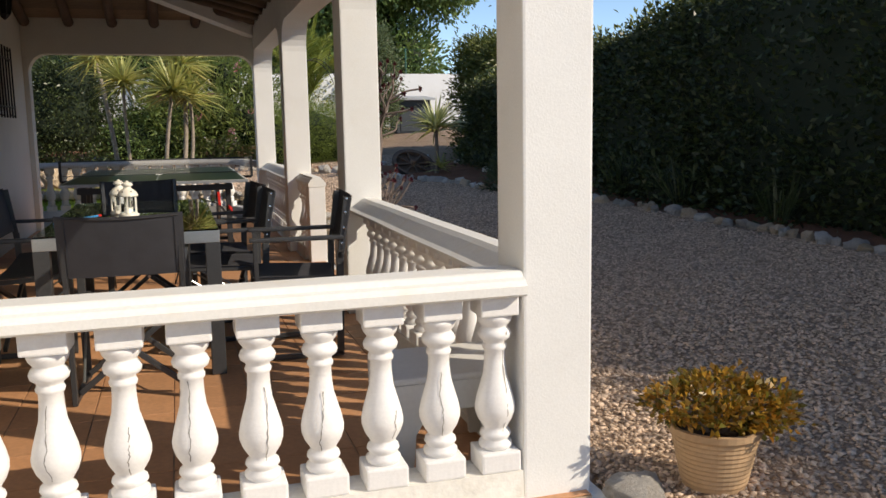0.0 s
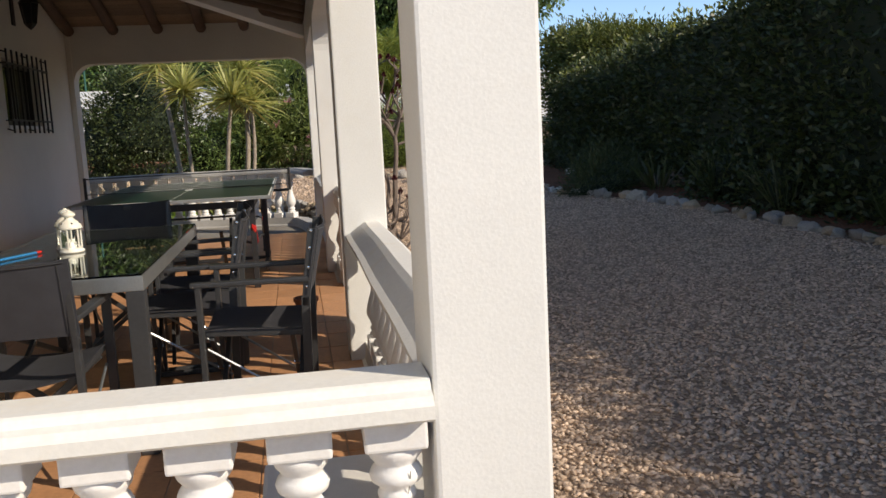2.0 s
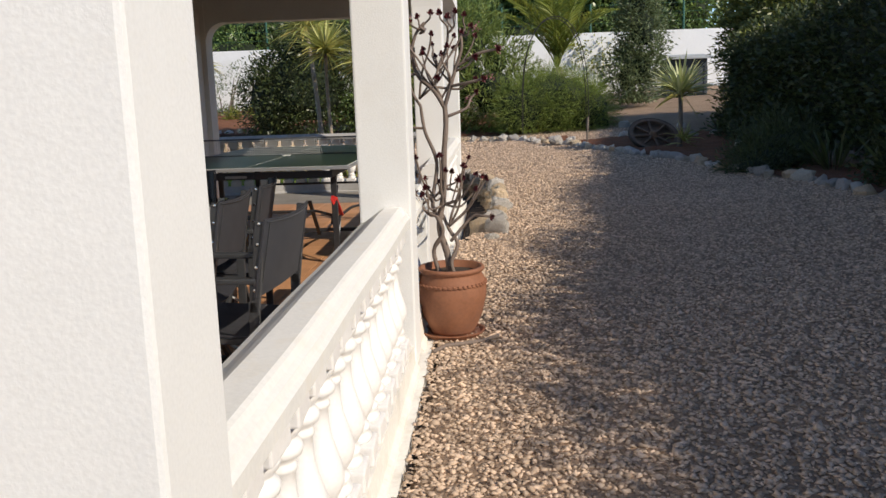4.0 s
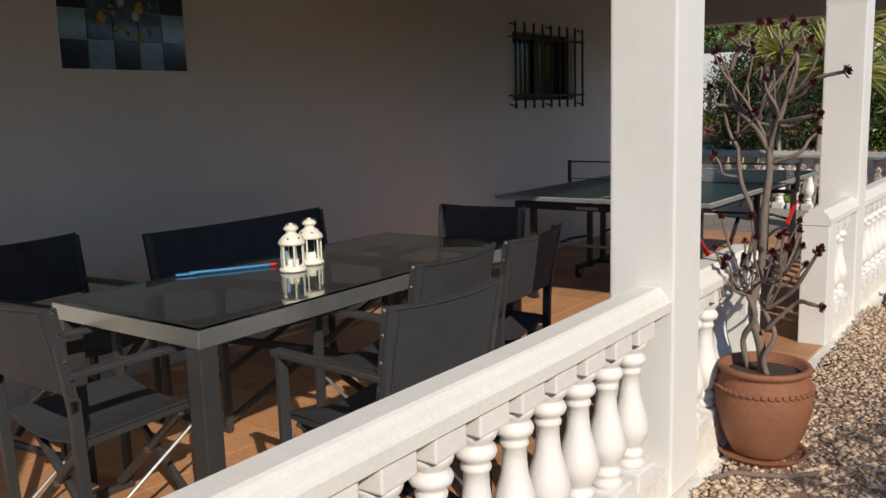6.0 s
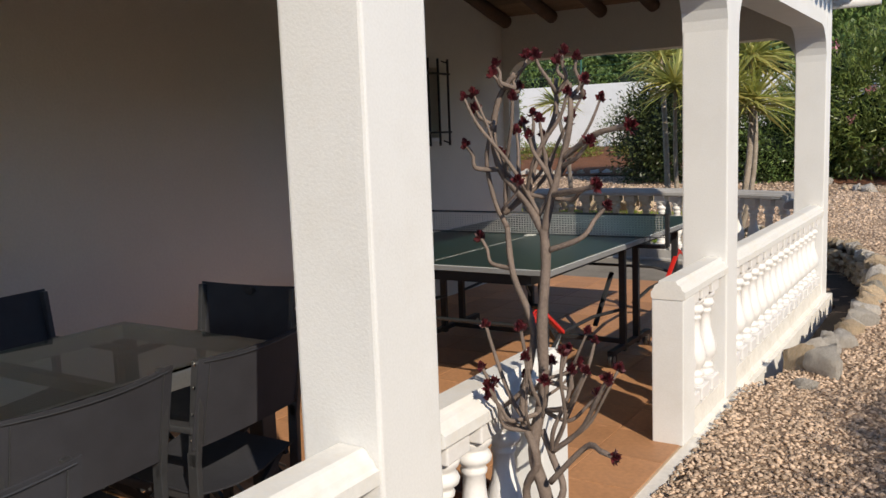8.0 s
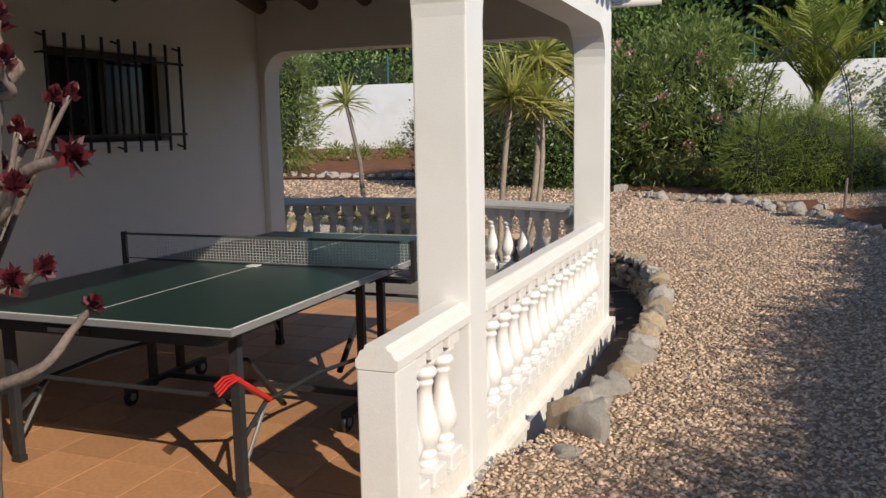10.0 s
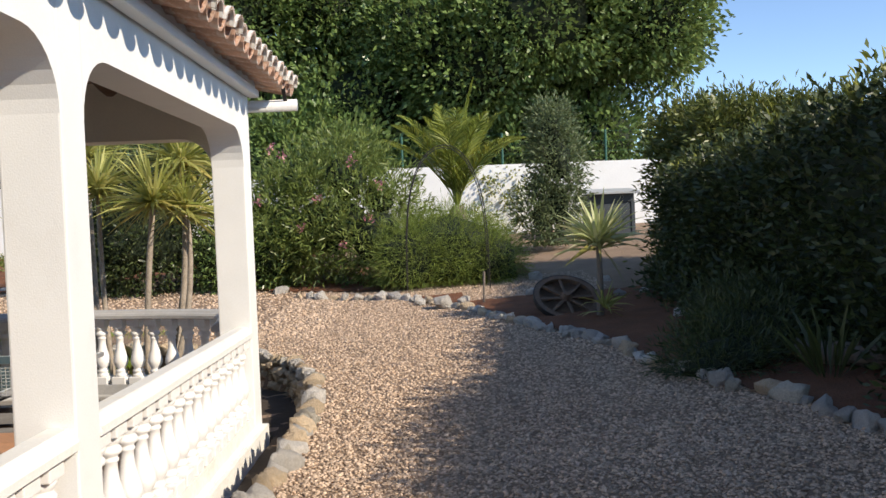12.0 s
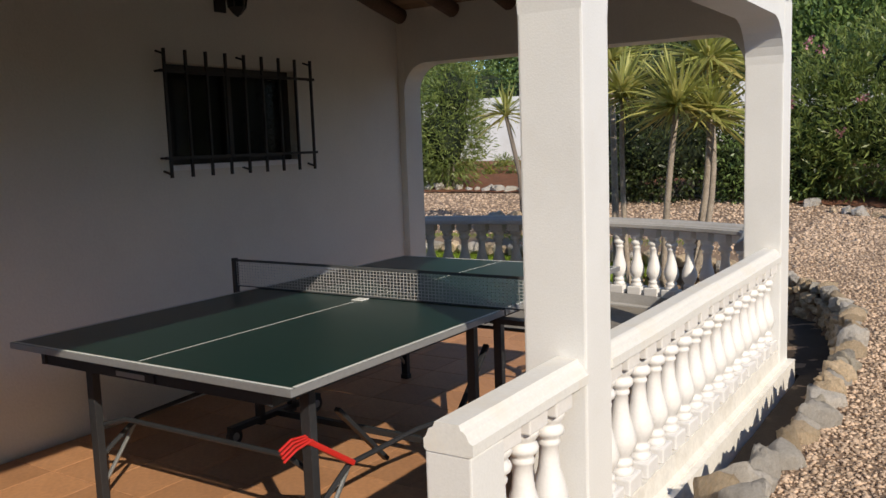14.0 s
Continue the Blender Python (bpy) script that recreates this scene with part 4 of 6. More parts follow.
def candle_lantern():
    th = thing("candle_lantern", "small cream metal candle lantern with glass panes on the table", "lantern", "table lanterns")
    part("base", lathe([(0.052, 0.0), (0.056, 0.004), (0.056, 0.012), (0.046, 0.018), (0.046, 0.022)], 24), LANTERN_WHITE, th, smooth=True)
    part("roof", lathe([(0.050, 0.110), (0.056, 0.113), (0.055, 0.120), (0.048, 0.134), (0.034, 0.148), (0.022, 0.156), (0.019, 0.162), (0.021, 0.166), (0.030, 0.172), (0.031, 0.178), (0.020, 0.188), (0.008, 0.192), (0.007, 0.197), (0.0, 0.199)], 24), LANTERN_WHITE, th, smooth=True)
    for k in range(6):
        a = k * math.pi / 3 + 0.3
        part("post", bar((0.046 * math.cos(a), 0.046 * math.sin(a), 0.02), (0.046 * math.cos(a), 0.046 * math.sin(a), 0.112), 0.008, 0.006, bevel=0.001), LANTERN_WHITE, th)
        a2 = a + math.pi / 6
        part("vent", lathe([(0.004, 0.0), (0.004, 0.002)], 8, m=pose(0.0445 * math.cos(a2), 0.0445 * math.sin(a2), 0.1385, 0, 48, math.degrees(a2))), BLACK_PLASTIC, th)
    gp = part("glass", lathe([(0.042, 0.021), (0.042, 0.111)], 6, m=pose(0, 0, 0, 0, 0, 17)), GLASS, th)
    gp.visible_shadow = False
    part("candle", lathe([(0.019, 0.022), (0.019, 0.05), (0.0, 0.05)], 16), RAIL_WHITE, th)
    part("handle", tube([(0.03 * math.cos(a), 0.004, 0.185 + 0.012 * math.sin(a)) for a in np.linspace(0, math.pi, 9)], 0.0016, 5), CHROME, th)
    return th


l1 = candle_lantern()
l1.matrix_basis = pose(-1.515, 2.787, TH - 0.0005, 0, 0, 10)
copy_thing(l1, pose(-1.568, 2.945, TH - 0.0005, 0, 0, 40))
swat = thing("fly_swatter", "blue plastic stick with a red end lying on the glass table", "fly swatter", at=(0.02, 0.11, TH))
part("rod", tube([(-1.85, 2.40, 0.008), (-1.77, 2.56, 0.007), (-1.70, 2.70, 0.007)], 0.0065, 8), BLUE_PLASTIC, swat)
part("head", bar((-1.875, 2.35, 0.006), (-1.84, 2.42, 0.006), 0.03, 0.008), BLUE_PLASTIC, swat)
part("grip", bar((-1.70, 2.70, 0.008), (-1.685, 2.73, 0.008), 0.016, 0.013, bevel=0.005), RED_PLASTIC, swat)

# low white plastic stool by the balustrade
st = thing("garden_stool", "low white moulded plastic stool on the porch floor", "stool", at=(-0.37, 0.60, 0))
part("seat", box(-0.23, 0.23, -0.20, 0.20, 0.335, 0.36, 0.012), WHITE_PLASTIC, st)
for s in (-1, 1):
    out = [(-0.23, 0.335), (-0.225, 0.0), (-0.165, 0.0), (-0.15, 0.16), (-0.10, 0.235), (0.10, 0.235), (0.15, 0.16), (0.165, 0.0), (0.225, 0.0), (0.23, 0.335)]
    part("side_panel", prism(out, 0.022, Matrix.Translation((0, s * 0.185 - 0.011, 0)) @ ALONG_X), WHITE_PLASTIC, st)
for s in (-1, 1):
    part("end_panel", box(s * 0.215 - 0.01, s * 0.215 + 0.01, -0.173, 0.173, 0.22, 0.334, 0.004), WHITE_PLASTIC, st)

# ---- table tennis table ----
tt = thing("table_tennis_table", "folding dark green table tennis table with silver edge and net", "table tennis table", at=(-1.423, 6.735, 0))
W2, L2, ZT = 0.7625, 1.37, 0.76
for s, y0, y1 in ((-1, -L2, -0.006), (1, 0.006, L2)):
    part("board", box(-W2 + 0.008, W2 - 0.008, y0 + 0.008, y1 - 0.002, ZT - 0.022, ZT, 0.001), TT_GREEN, tt)
    ye = y0 if s < 0 else y1
    part("edge", box(-W2, W2, min(ye, ye - s * 0.008), max(ye, ye - s * 0.008), ZT - 0.024, ZT + 0.0005, 0.001), TT_EDGE, tt)
    for sx in (-1, 1):
        part("edge", box(min(sx * W2, sx * (W2 - 0.008)), max(sx * W2, sx * (W2 - 0.008)), y0 + (0.009 if s < 0 else 0), y1 - (0.009 if s > 0 else 0), ZT - 0.024, ZT + 0.0005, 0.001), TT_EDGE, tt)
        part("side_line", box(min(sx * (W2 - 0.009), sx * (W2 - 0.021)), max(sx * (W2 - 0.009), sx * (W2 - 0.021)), y0 + 0.03, y1 - 0.004, ZT + 0.0004, ZT + 0.0012), TT_LINE, tt)
    part("end_line", box(-W2 + 0.009, W2 - 0.009, min(ye - s * 0.009, ye - s * 0.021), max(ye - s * 0.009, ye - s * 0.021), ZT + 0.0004, ZT + 0.0012), TT_LINE, tt)
    part("centre_line", box(-0.0013, 0.0013, min(y0, y1) + 0.03, max(y0, y1) - 0.03, ZT + 0.0004, ZT + 0.0012), TT_LINE, tt)
    for sx in (-1, 1):
        part("apron_rail", box(sx * 0.62 - 0.012, sx * 0.62 + 0.012, y0 + 0.05, y1 - 0.05, ZT - 0.085, ZT - 0.037), TT_STEEL, tt)
        yl = s * (L2 - 0.25)
        leg = part("leg", box(sx * 0.60 - 0.022, sx * 0.60 + 0.022, yl - 0.018, yl + 0.018, 0.012, ZT - 0.037, 0.003), TT_STEEL, tt)
        part("leg_foot", box(sx * 0.60 - 0.026, sx * 0.60 + 0.026, yl - 0.022, yl + 0.022, 0.0, 0.03, 0.003), BLACK_PLASTIC, leg)
        yi = s * 0.12
        part("inner_leg", box(sx * 0.66 - 0.02, sx * 0.66 + 0.02, yi - 0.018, yi + 0.018, 0.06, ZT - 0.037, 0.003), TT_STEEL, tt)
        part("strut", tube([(sx * 0.60, yl, 0.22), (sx * 0.60, s * (L2 - 0.45), 0.34), (sx * 0.62, s * 0.5, 0.35), (sx * 0.64, yi, 0.32)], 0.011, 8), TT_STEEL, tt)
        part("strut", tube([(sx * 0.60, yl - s * 0.01, 0.10), (sx * 0.60, s * (L2 - 0.45), 0.335)], 0.009, 8), STEEL, tt)
    part("apron_rail", box(-0.62, 0.62, min(ye - s * 0.06, ye - s * 0.085), max(ye - s * 0.06, ye - s * 0.085), ZT - 0.088, ZT - 0.037), TT_STEEL, tt)
    part("stretcher", tube([(-0.60, s * (L2 - 0.27), 0.36), (-0.45, s * (L2 - 0.29), 0.40), (0.45, s * (L2 - 0.29), 0.40), (0.60, s * (L2 - 0.27), 0.36)], 0.011, 8), TT_STEEL, tt)
    lv = part("lever", bar((0.61, s * (L2 - 0.22), 0.505), (0.61, s * (L2 - 0.46), 0.345), 0.03, 0.022, bevel=0.006), RED_PLASTIC, tt, "red plastic folding lever")
    for k in range(4):
        part("finger", tube([(0.598 + 0.008 * k, s * (L2 - 0.24), 0.515 - 0.004 * k), (0.598 + 0.008 * k, s * (L2 - 0.16), 0.525 - 0.010 * k), (0.60 + 0.006 * k, s * (L2 - 0.10), 0.505 - 0.012 * k)], 0.005, 6), RED_PLASTIC, lv)
    bm = bar((0.30, s * 0.30, 0.10), (0.30, s * 0.62, 0.42), 0.03, 0.02)
    part("lock_arm", bm, TT_STEEL, tt)
# base carriage with wheels
for sx in (-1, 1):
    part("carriage_rail", box(sx * 0.66 - 0.02, sx * 0.66 + 0.02, -0.34, 0.34, 0.075, 0.105, 0.003), TT_STEEL, tt)
    for y in (-0.31, 0.31):
        w = part("wheel", lathe([(0.0, -0.014), (0.044, -0.014), (0.05, -0.008), (0.05, 0.008), (0.044, 0.014), (0.0, 0.014)], 18, m=pose(sx * 0.66, y, 0.05, 0, 90, 0)), BLACK_PLASTIC, tt)
        part("rim", lathe([(0.0, -0.016), (0.022, -0.016), (0.022, 0.016), (0.0, 0.016)], 12, m=pose(sx * 0.66, y, 0.05, 0, 90, 0)), STEEL, w)
part("carriage_rail", box(-0.64, 0.64, -0.015, 0.015, 0.075, 0.105, 0.003), TT_STEEL, tt)
# maker's panel under the near end: a plain pale bar
part("maker_panel", box(-0.20, 0.05, -L2 + 0.052, -L2 + 0.060, ZT - 0.082, ZT - 0.052, 0.001), TT_STEEL, tt)
part("maker_mark", box(-0.16, 0.0, -L2 + 0.049, -L2 + 0.0519, ZT - 0.076, ZT - 0.058), TT_EDGE, tt, "pale maker's mark, a plain bar")
# net with posts, cords and a clamp
for sx in (-1, 1):
    part("net_post", box(sx * 0.905 - 0.012, sx * 0.905 + 0.012, -0.014, 0.014, ZT - 0.05, ZT + 0.158, 0.003), BLACK_PLASTIC, tt)
    part("net_clamp", box(min(sx * 0.70, sx * 0.90), max(sx * 0.70, sx * 0.90), -0.03, 0.03, ZT - 0.06, ZT - 0.037), BLACK_PLASTIC, tt)
V, Q = [], []


def flat_cord(x0, x1, z0, z1):
    k = len(V)
    for dy in (-0.0006, 0.0006):
        V.extend([(x0, dy, z0), (x1, dy, z0), (x1, dy, z1), (x0, dy, z1)])
    Q.append((k, k + 1, k + 2, k + 3))
    Q.append((k + 7, k + 6, k + 5, k + 4))


for k in range(91):
    x = -0.893 + 0.01985 * k
    flat_cord(x - 0.0011, x + 0.0011, ZT + 0.008, ZT + 0.142)
for k in range(9):
    z = ZT + 0.012 + 0.0152 * k
    flat_cord(-0.893, 0.893, z - 0.0011, z + 0.0011)
quick_mesh("net_mesh", V, Q, NET_WHITE, tt)
part("net_tape", box(-0.893, 0.893, -0.003, 0.003, ZT + 0.140, ZT + 0.1525), NET_DARK, tt)
part("net_cord", box(-0.893, 0.893, -0.002, 0.002, ZT + 0.004, ZT + 0.009), NET_DARK, tt)
part("net_gauge", box(-0.03, 0.03, -0.09, -0.03, ZT + 0.0014, ZT + 0.006, 0.001), TT_LINE, tt)


# ---- garden: walls, shed, fence ----
wall_specs = (("wall_garden_west", -17.0, 0.3, 2.66), ("wall_garden_east", 0.302, 11.0, 2.80))
for name, x0, x1, top in wall_specs:
    bm = box(x0, x1, 24.0, 24.2, -0.3, top, 0.012)
    tagged(part(name, bm, GARDEN_WALL), "white painted block garden wall with faint stains", "wall", kind="structure")
for k, x in enumerate((-13.6, -11.0, -8.5, -6.0, -3.5, -1.0, 0.7, 3.17, 5.73, 8.2)):
    top = 2.66 if x < 0.3 else 2.80
    ob = part("fence_post", tube([(x, 24.1, top - 0.02), (x, 24.1, top + 0.78)], 0.03, 8), FENCE_GREEN)
    tagged(ob, "green metal fence post on top of the garden wall", "fence post", group="fence posts")
ob = thing("fence_wire", "thin green fence wire strung above the garden wall", "fence")
for z in (0.25, 0.5, 0.74):
    part("wire", tube([(-17, 24.1, 2.66 + z), (0.3, 24.1, 2.66 + z), (0.5, 24.1, 2.80 + z), (11, 24.1, 2.80 + z)], 0.004, 4), FENCE_GREEN, ob)
gs = float(ground_z(5.35, 22.2))
shed = thing("garden_shed", "small grey garden shed with a pale lean-to roof by the wall", "shed", at=(5.36, 22.3, gs - 0.03))
hh = 1.98 - gs
part("body", box(-0.5, 0.5, -0.4, 0.45, 0.0, hh, 0.01), SHED_GREY, shed)
part("door", box(-0.40, 0.40, -0.425, -0.402, 0.05, hh - 0.25, 0.004), SHED_GREY, shed)
part("lintel", box(-0.5, 0.5, -0.43, -0.402, hh - 0.2, hh - 0.02, 0.004), SHED_GREY, shed)
part("roof", box(-0.57, 0.60, -0.52, 0.55, hh + 0.002, hh + 0.06, 0.01, m=pose(0, 0, 0.02, 5, 0, 0)), SHED_ROOF, shed)
for s in (-1, 1):
    part("corner_board", box(s * 0.47 - 0.04, s * 0.47 + 0.04, -0.44, -0.403, 0.0, hh - 0.205, 0.004), SHED_GREY, shed)


# ---- rocks ----
def rock_mesh(seed, flat=0.75):
    rnd = random.Random(seed)
    bm = bmesh.new()
    o = Vector((rnd.uniform(-50, 50), rnd.uniform(-50, 50), rnd.uniform(-50, 50)))
    for k in range(15):
        d = Vector((rnd.gauss(0, 1), rnd.gauss(0, 1), rnd.gauss(0, 1))).normalized()
        d = Vector([math.copysign(abs(c) ** 0.7, c) for c in d])
        bm.verts.new(d * rnd.uniform(0.8, 1.12))
    r = bmesh.ops.convex_hull(bm, input=bm.verts[:])
    bmesh.ops.delete(bm, geom=list({v for v in r["geom_interior"] if isinstance(v, bmesh.types.BMVert)}), context="VERTS")
    bmesh.ops.bevel(bm, geom=bm.edges[:], offset=0.05, segments=1, affect="EDGES")
    bmesh.ops.triangulate(bm, faces=bm.faces[:])
    bmesh.ops.subdivide_edges(bm, edges=[e for e in bm.edges if e.calc_length() > 0.3], cuts=2, use_grid_fill=True)
    bmesh.ops.triangulate(bm, faces=bm.faces[:])
    for v in bm.verts:
        p = v.co.copy()
        p *= 1 + 0.16 * noise.noise(p * 1.6 + o) + 0.16 * noise.noise(p * 4.5 + o)
        v.co = Vector((p.x * 1.15, p.y * 0.8, p.z * flat))
    me = bpy.data.meshes.new("rock")
    for f in bm.faces:
        f.smooth = True
    bm.to_mesh(me)
    bm.free()
    return me


ROCKS = []
for k in range(8):
    for m_ in (ROCK_GREY if k % 3 == 1 else ROCK, ROCK_WHITE):
        me = rock_mesh(k)
        me.materials.append(m_)
        ROCKS.append(me)


def rock(x, y, z, r, pale, group, label, tall=1.0):
    me = ROCKS[2 * random.randrange(8) + (1 if pale else 0)]
    ob = new("rock", me)
    ob.matrix_basis = pose(x, y, z, random.uniform(-15, 15), random.uniform(-15, 15), random.uniform(0, 360)) @ Matrix.Diagonal((r, r * random.uniform(0.8, 1.15), r * tall, 1))
    tagged(ob, label, "rock", group)


# border of the east bed
y = 1.0
while y < 15.4:
    x = float(np.interp(y, BED_Y, BED_X)) + random.uniform(-0.05, 0.05)
    r = random.uniform(0.05, 0.10)
    if 8.3 < y < 9.4:
        r *= 1.35
    rock(x, y, float(ground_z(x, y)) + r * 0.32, r, random.random() < 0.6, "bed border rocks", "rough limestone rock edging the red earth bed")
    y += r * random.uniform(1.5, 2.4) * (1.0 if y < 11 else 0.75)
for x, y, r in ((3.93, 11.97, 0.10), (4.06, 12.05, 0.08), (3.72, 13.95, 0.09), (3.3, 14.4, 0.08), (2.7, 14.7, 0.1), (4.1, 14.0, 0.08), (3.4, 15.8, 0.1), (2.95, 16.4, 0.12), (3.9, 15.6, 0.09), (1.5, 14.2, 0.15), (1.15, 14.7, 0.10), (1.75, 14.5, 0.09)):
    rock(x, y, float(ground_z(x, y)) + r * 0.35, r, True, "bed border rocks", "pale limestone rock lying on the red earth")
# border of the far bed
for k in range(42):
    x = -12 + 0.265 * k
    y = 18.6 + 0.1 * math.sin(x * 2) if x < -1.2 else 17.0 - 0.95 * (x + 1.2)
    if x > 0.5:
        break
    r = random.uniform(0.08, 0.16)
    rock(x, y, float(ground_z(x, y)) + r * 0.3, r, random.random() < 0.55, "far bed rocks", "limestone rock edging the far bed")
for k in range(9):
    x = -0.75 + 0.19 * k
    y = 16.3 - 0.55 * (x + 0.75)
    r = random.uniform(0.07, 0.13)
    rock(x, y, float(ground_z(x, y)) + r * 0.3, r, k % 3 != 0, "shrub bed rocks", "limestone rock at the foot of the oleander")
# retaining rocks of the trench
y = 6.78
while y < 12.6:
    x = float(np.interp(y, EDGE_Y, EDGE_X))
    r = random.uniform(0.06, 0.115) if y < 9.5 else random.uniform(0.055, 0.10)
    z = float(ground_z(x, y))
    rock(x + 0.02, y, z + 0.0, r, random.random() < 0.45, "trench rocks", "upright limestone rock holding back the gravel", tall=1.8 if y < 9.5 else 1.2)
    dx = abs(float(np.interp(y + 0.1, EDGE_Y, EDGE_X)) - x) / 0.1
    y += r * random.uniform(1.25, 1.7) / math.hypot(1, dx)
rock(0.40, 6.62, float(ground_z(0.40, 6.62)) + 0.06, 0.105, True, "trench rocks", "large upright grey limestone rock at the trench end", tall=1.9)
rock(0.34, 6.38, float(ground_z(0.34, 6.38)) + 0.0, 0.07, True, "trench rocks", "pale limestone rock lying at the trench end")
# small stones laid below them, down to the trench floor
SV, SF = [], []
y = 6.9
while y < 12.2:
    x = float(np.interp(y, EDGE_Y, EDGE_X)) - 0.05
    dx = abs(float(np.interp(y + 0.1, EDGE_Y, EDGE_X)) - x - 0.05) / 0.1
    top = float(ground_z(x, y))
    z = -0.11
    while z < top - 0.05:
        r = random.uniform(0.045, 0.07)
        me = ROCKS[2 * random.randrange(8)]
        m = pose(x + random.uniform(-0.02, 0.02), y + random.uniform(-0.03, 0.03), z + r * 0.3, random.uniform(-15, 15), random.uniform(-15, 15), random.uniform(0, 360)) @ Matrix.Scale(r, 4)
        k = len(SV)
        SV.extend(tuple(m @ v.co) for v in me.vertices)
        SF.extend(tuple(k + i for i in p.vertices) for p in me.polygons)
        z += r * 1.35
    y += 0.12 / math.hypot(1, dx)
tagged(quick_mesh("wall_stones", SV, SF, ROCK), "small limestone pieces in the dry wall of the trench", "stones", kind="stuff")
for x, y, r in ((-3.9, 13.65, 0.13), (-3.6, 13.7, 0.11), (-3.3, 13.65, 0.14), (-4.3, 13.7, 0.12), (-3.05, 13.7, 0.1), (-4.6, 13.7, 0.11)):
    rock(x, y, float(ground_z(x, y)) + 0.16, r * 1.3, False, "trench rocks", "grey limestone rock beside the lawn", tall=1.5)
rock(0.14, 0.06, -0.0, 0.10, True, "corner rock", "pale limestone rock at the foot of the corner column")

# ---- loose gravel ----
def pebbles(name, n, x0, x1, y0, y1, r0, r1, seed, ok, bias=None):
    g = np.random.default_rng(seed)
    x, y = g.uniform(x0, x1, n), y0 + (y1 - y0) * g.random(n) ** (bias or 1.0)
    keep = ok(x, y)
    x, y = x[keep], y[keep]
    n = len(x)
    r = g.uniform(r0, r1, n) * g.choice([0.7, 1.0, 1.0, 1.25], n)
    oct_ = np.array([(1, 0, 0), (0, 1, 0), (-1, 0, 0), (0, -1, 0), (0, 0, 0.75), (0, 0, -0.75)], float)
    v = oct_[None] * (1 + 0.45 * g.normal(size=(n, 6, 1)).clip(-1.2, 1.2) * 0.6) + g.normal(size=(n, 6, 3)) * 0.16
    a = g.uniform(0, 6.283, n)
    ca, sa = np.cos(a)[:, None], np.sin(a)[:, None]
    st = g.uniform(0.75, 1.35, n)[:, None]
    vx, vy, vz = v[..., 0] * st, v[..., 1], v[..., 2] * 0.62
    tilt = g.normal(size=(n, 1)) * 0.35
    vz, vx = vz * np.cos(tilt) + vx * np.sin(tilt), vx * np.cos(tilt) - vz * np.sin(tilt)
    out = np.stack([(vx * ca - vy * sa) * r[:, None] + x[:, None], (vx * sa + vy * ca) * r[:, None] + y[:, None], vz * r[:, None] + (ground_z(x, y) + r * 0.18)[:, None]], axis=-1)
    f = np.array([(0, 1, 4), (1, 2, 4), (2, 3, 4), (3, 0, 4), (1, 0, 5), (2, 1, 5), (3, 2, 5), (0, 3, 5)])
    q = (np.arange(n)[:, None, None] * 6 + f[None]).reshape(-1, 3)
    ob = quick_mesh(name, out.reshape(-1, 3), q, PEBBLE)
    return tagged(ob, "loose pale pink and grey limestone gravel chips", "gravel", kind="stuff")


def on_drive(x, y):
    return ~in_trench(x, y) & ~in_lawn(x, y) & ~in_porch(x - 0.01, y) & ~in_east_bed(x - 0.02, y)


pebbles("gravel", 100000, 0.04, 3.9, -1.2, 7.5, 0.0075, 0.0165, 1, on_drive)
pebbles("gravel", 80000, -0.8, 3.8, 7.5, 17.0, 0.0085, 0.017, 2, lambda x, y: on_drive(x, y) & ~in_north_bed(x, y), 1.3)
pebbles("gravel", 14000, -9.0, 0.0, 12.7, 18.2, 0.016, 0.03, 3, on_drive)


# ---- foliage builders ----
def blob_centres(blobs, n, flat_bottom=None):
    """Points with outward normals on a union of ellipsoids (cx, cy, cz, rx, ry, rz)."""
    vol = np.array([b[3] * b[4] + b[3] * b[5] + b[4] * b[5] for b in blobs])
    pick = RNG.choice(len(blobs), n * 3, p=vol / vol.sum())
    B = np.array(blobs, float)[pick]
    d = unit(RNG.normal(size=(n * 3, 3)))
    rr = 1 - 0.28 * RNG.random((n * 3, 1)) ** 1.6
    P = B[:, :3] + d * B[:, 3:] * rr
    inside = np.zeros(len(P), bool)
    for k, b in enumerate(blobs):
        q = (((P - np.array(b[:3])) / (np.array(b[3:]) * 0.72)) ** 2).sum(1) < 1
        inside |= q & (pick != k)
    ok = ~inside
    if flat_bottom is not None:
        ok &= P[:, 2] > flat_bottom
    return P[ok][:n], unit(d / B[:, 3:])[ok][:n]


def crown(name, parent, blobs, n_clumps, per, spread, leaf_len, leaf_wid, material, floor_z=None, outward=0.7, droop=0.0):
    C, N = blob_centres(blobs, n_clumps, floor_z)
    C = C + np.array([0.12 * np.array(noise.noise_vector(Vector(c) * 1.7)) for c in C]) * min(1.0, spread * 4)
    P, D = clumps(C, N + np.array([0, 0, 0.25]), per, spread, outward)
    if floor_z is not None:
        P[:, 2] = np.maximum(P[:, 2], floor_z + 0.02)
    L = leaf_len * RNG.uniform(0.65, 1.25, len(P))
    return leaves(name, P, D, L, L * leaf_wid / leaf_len, material, parent, droop=droop)


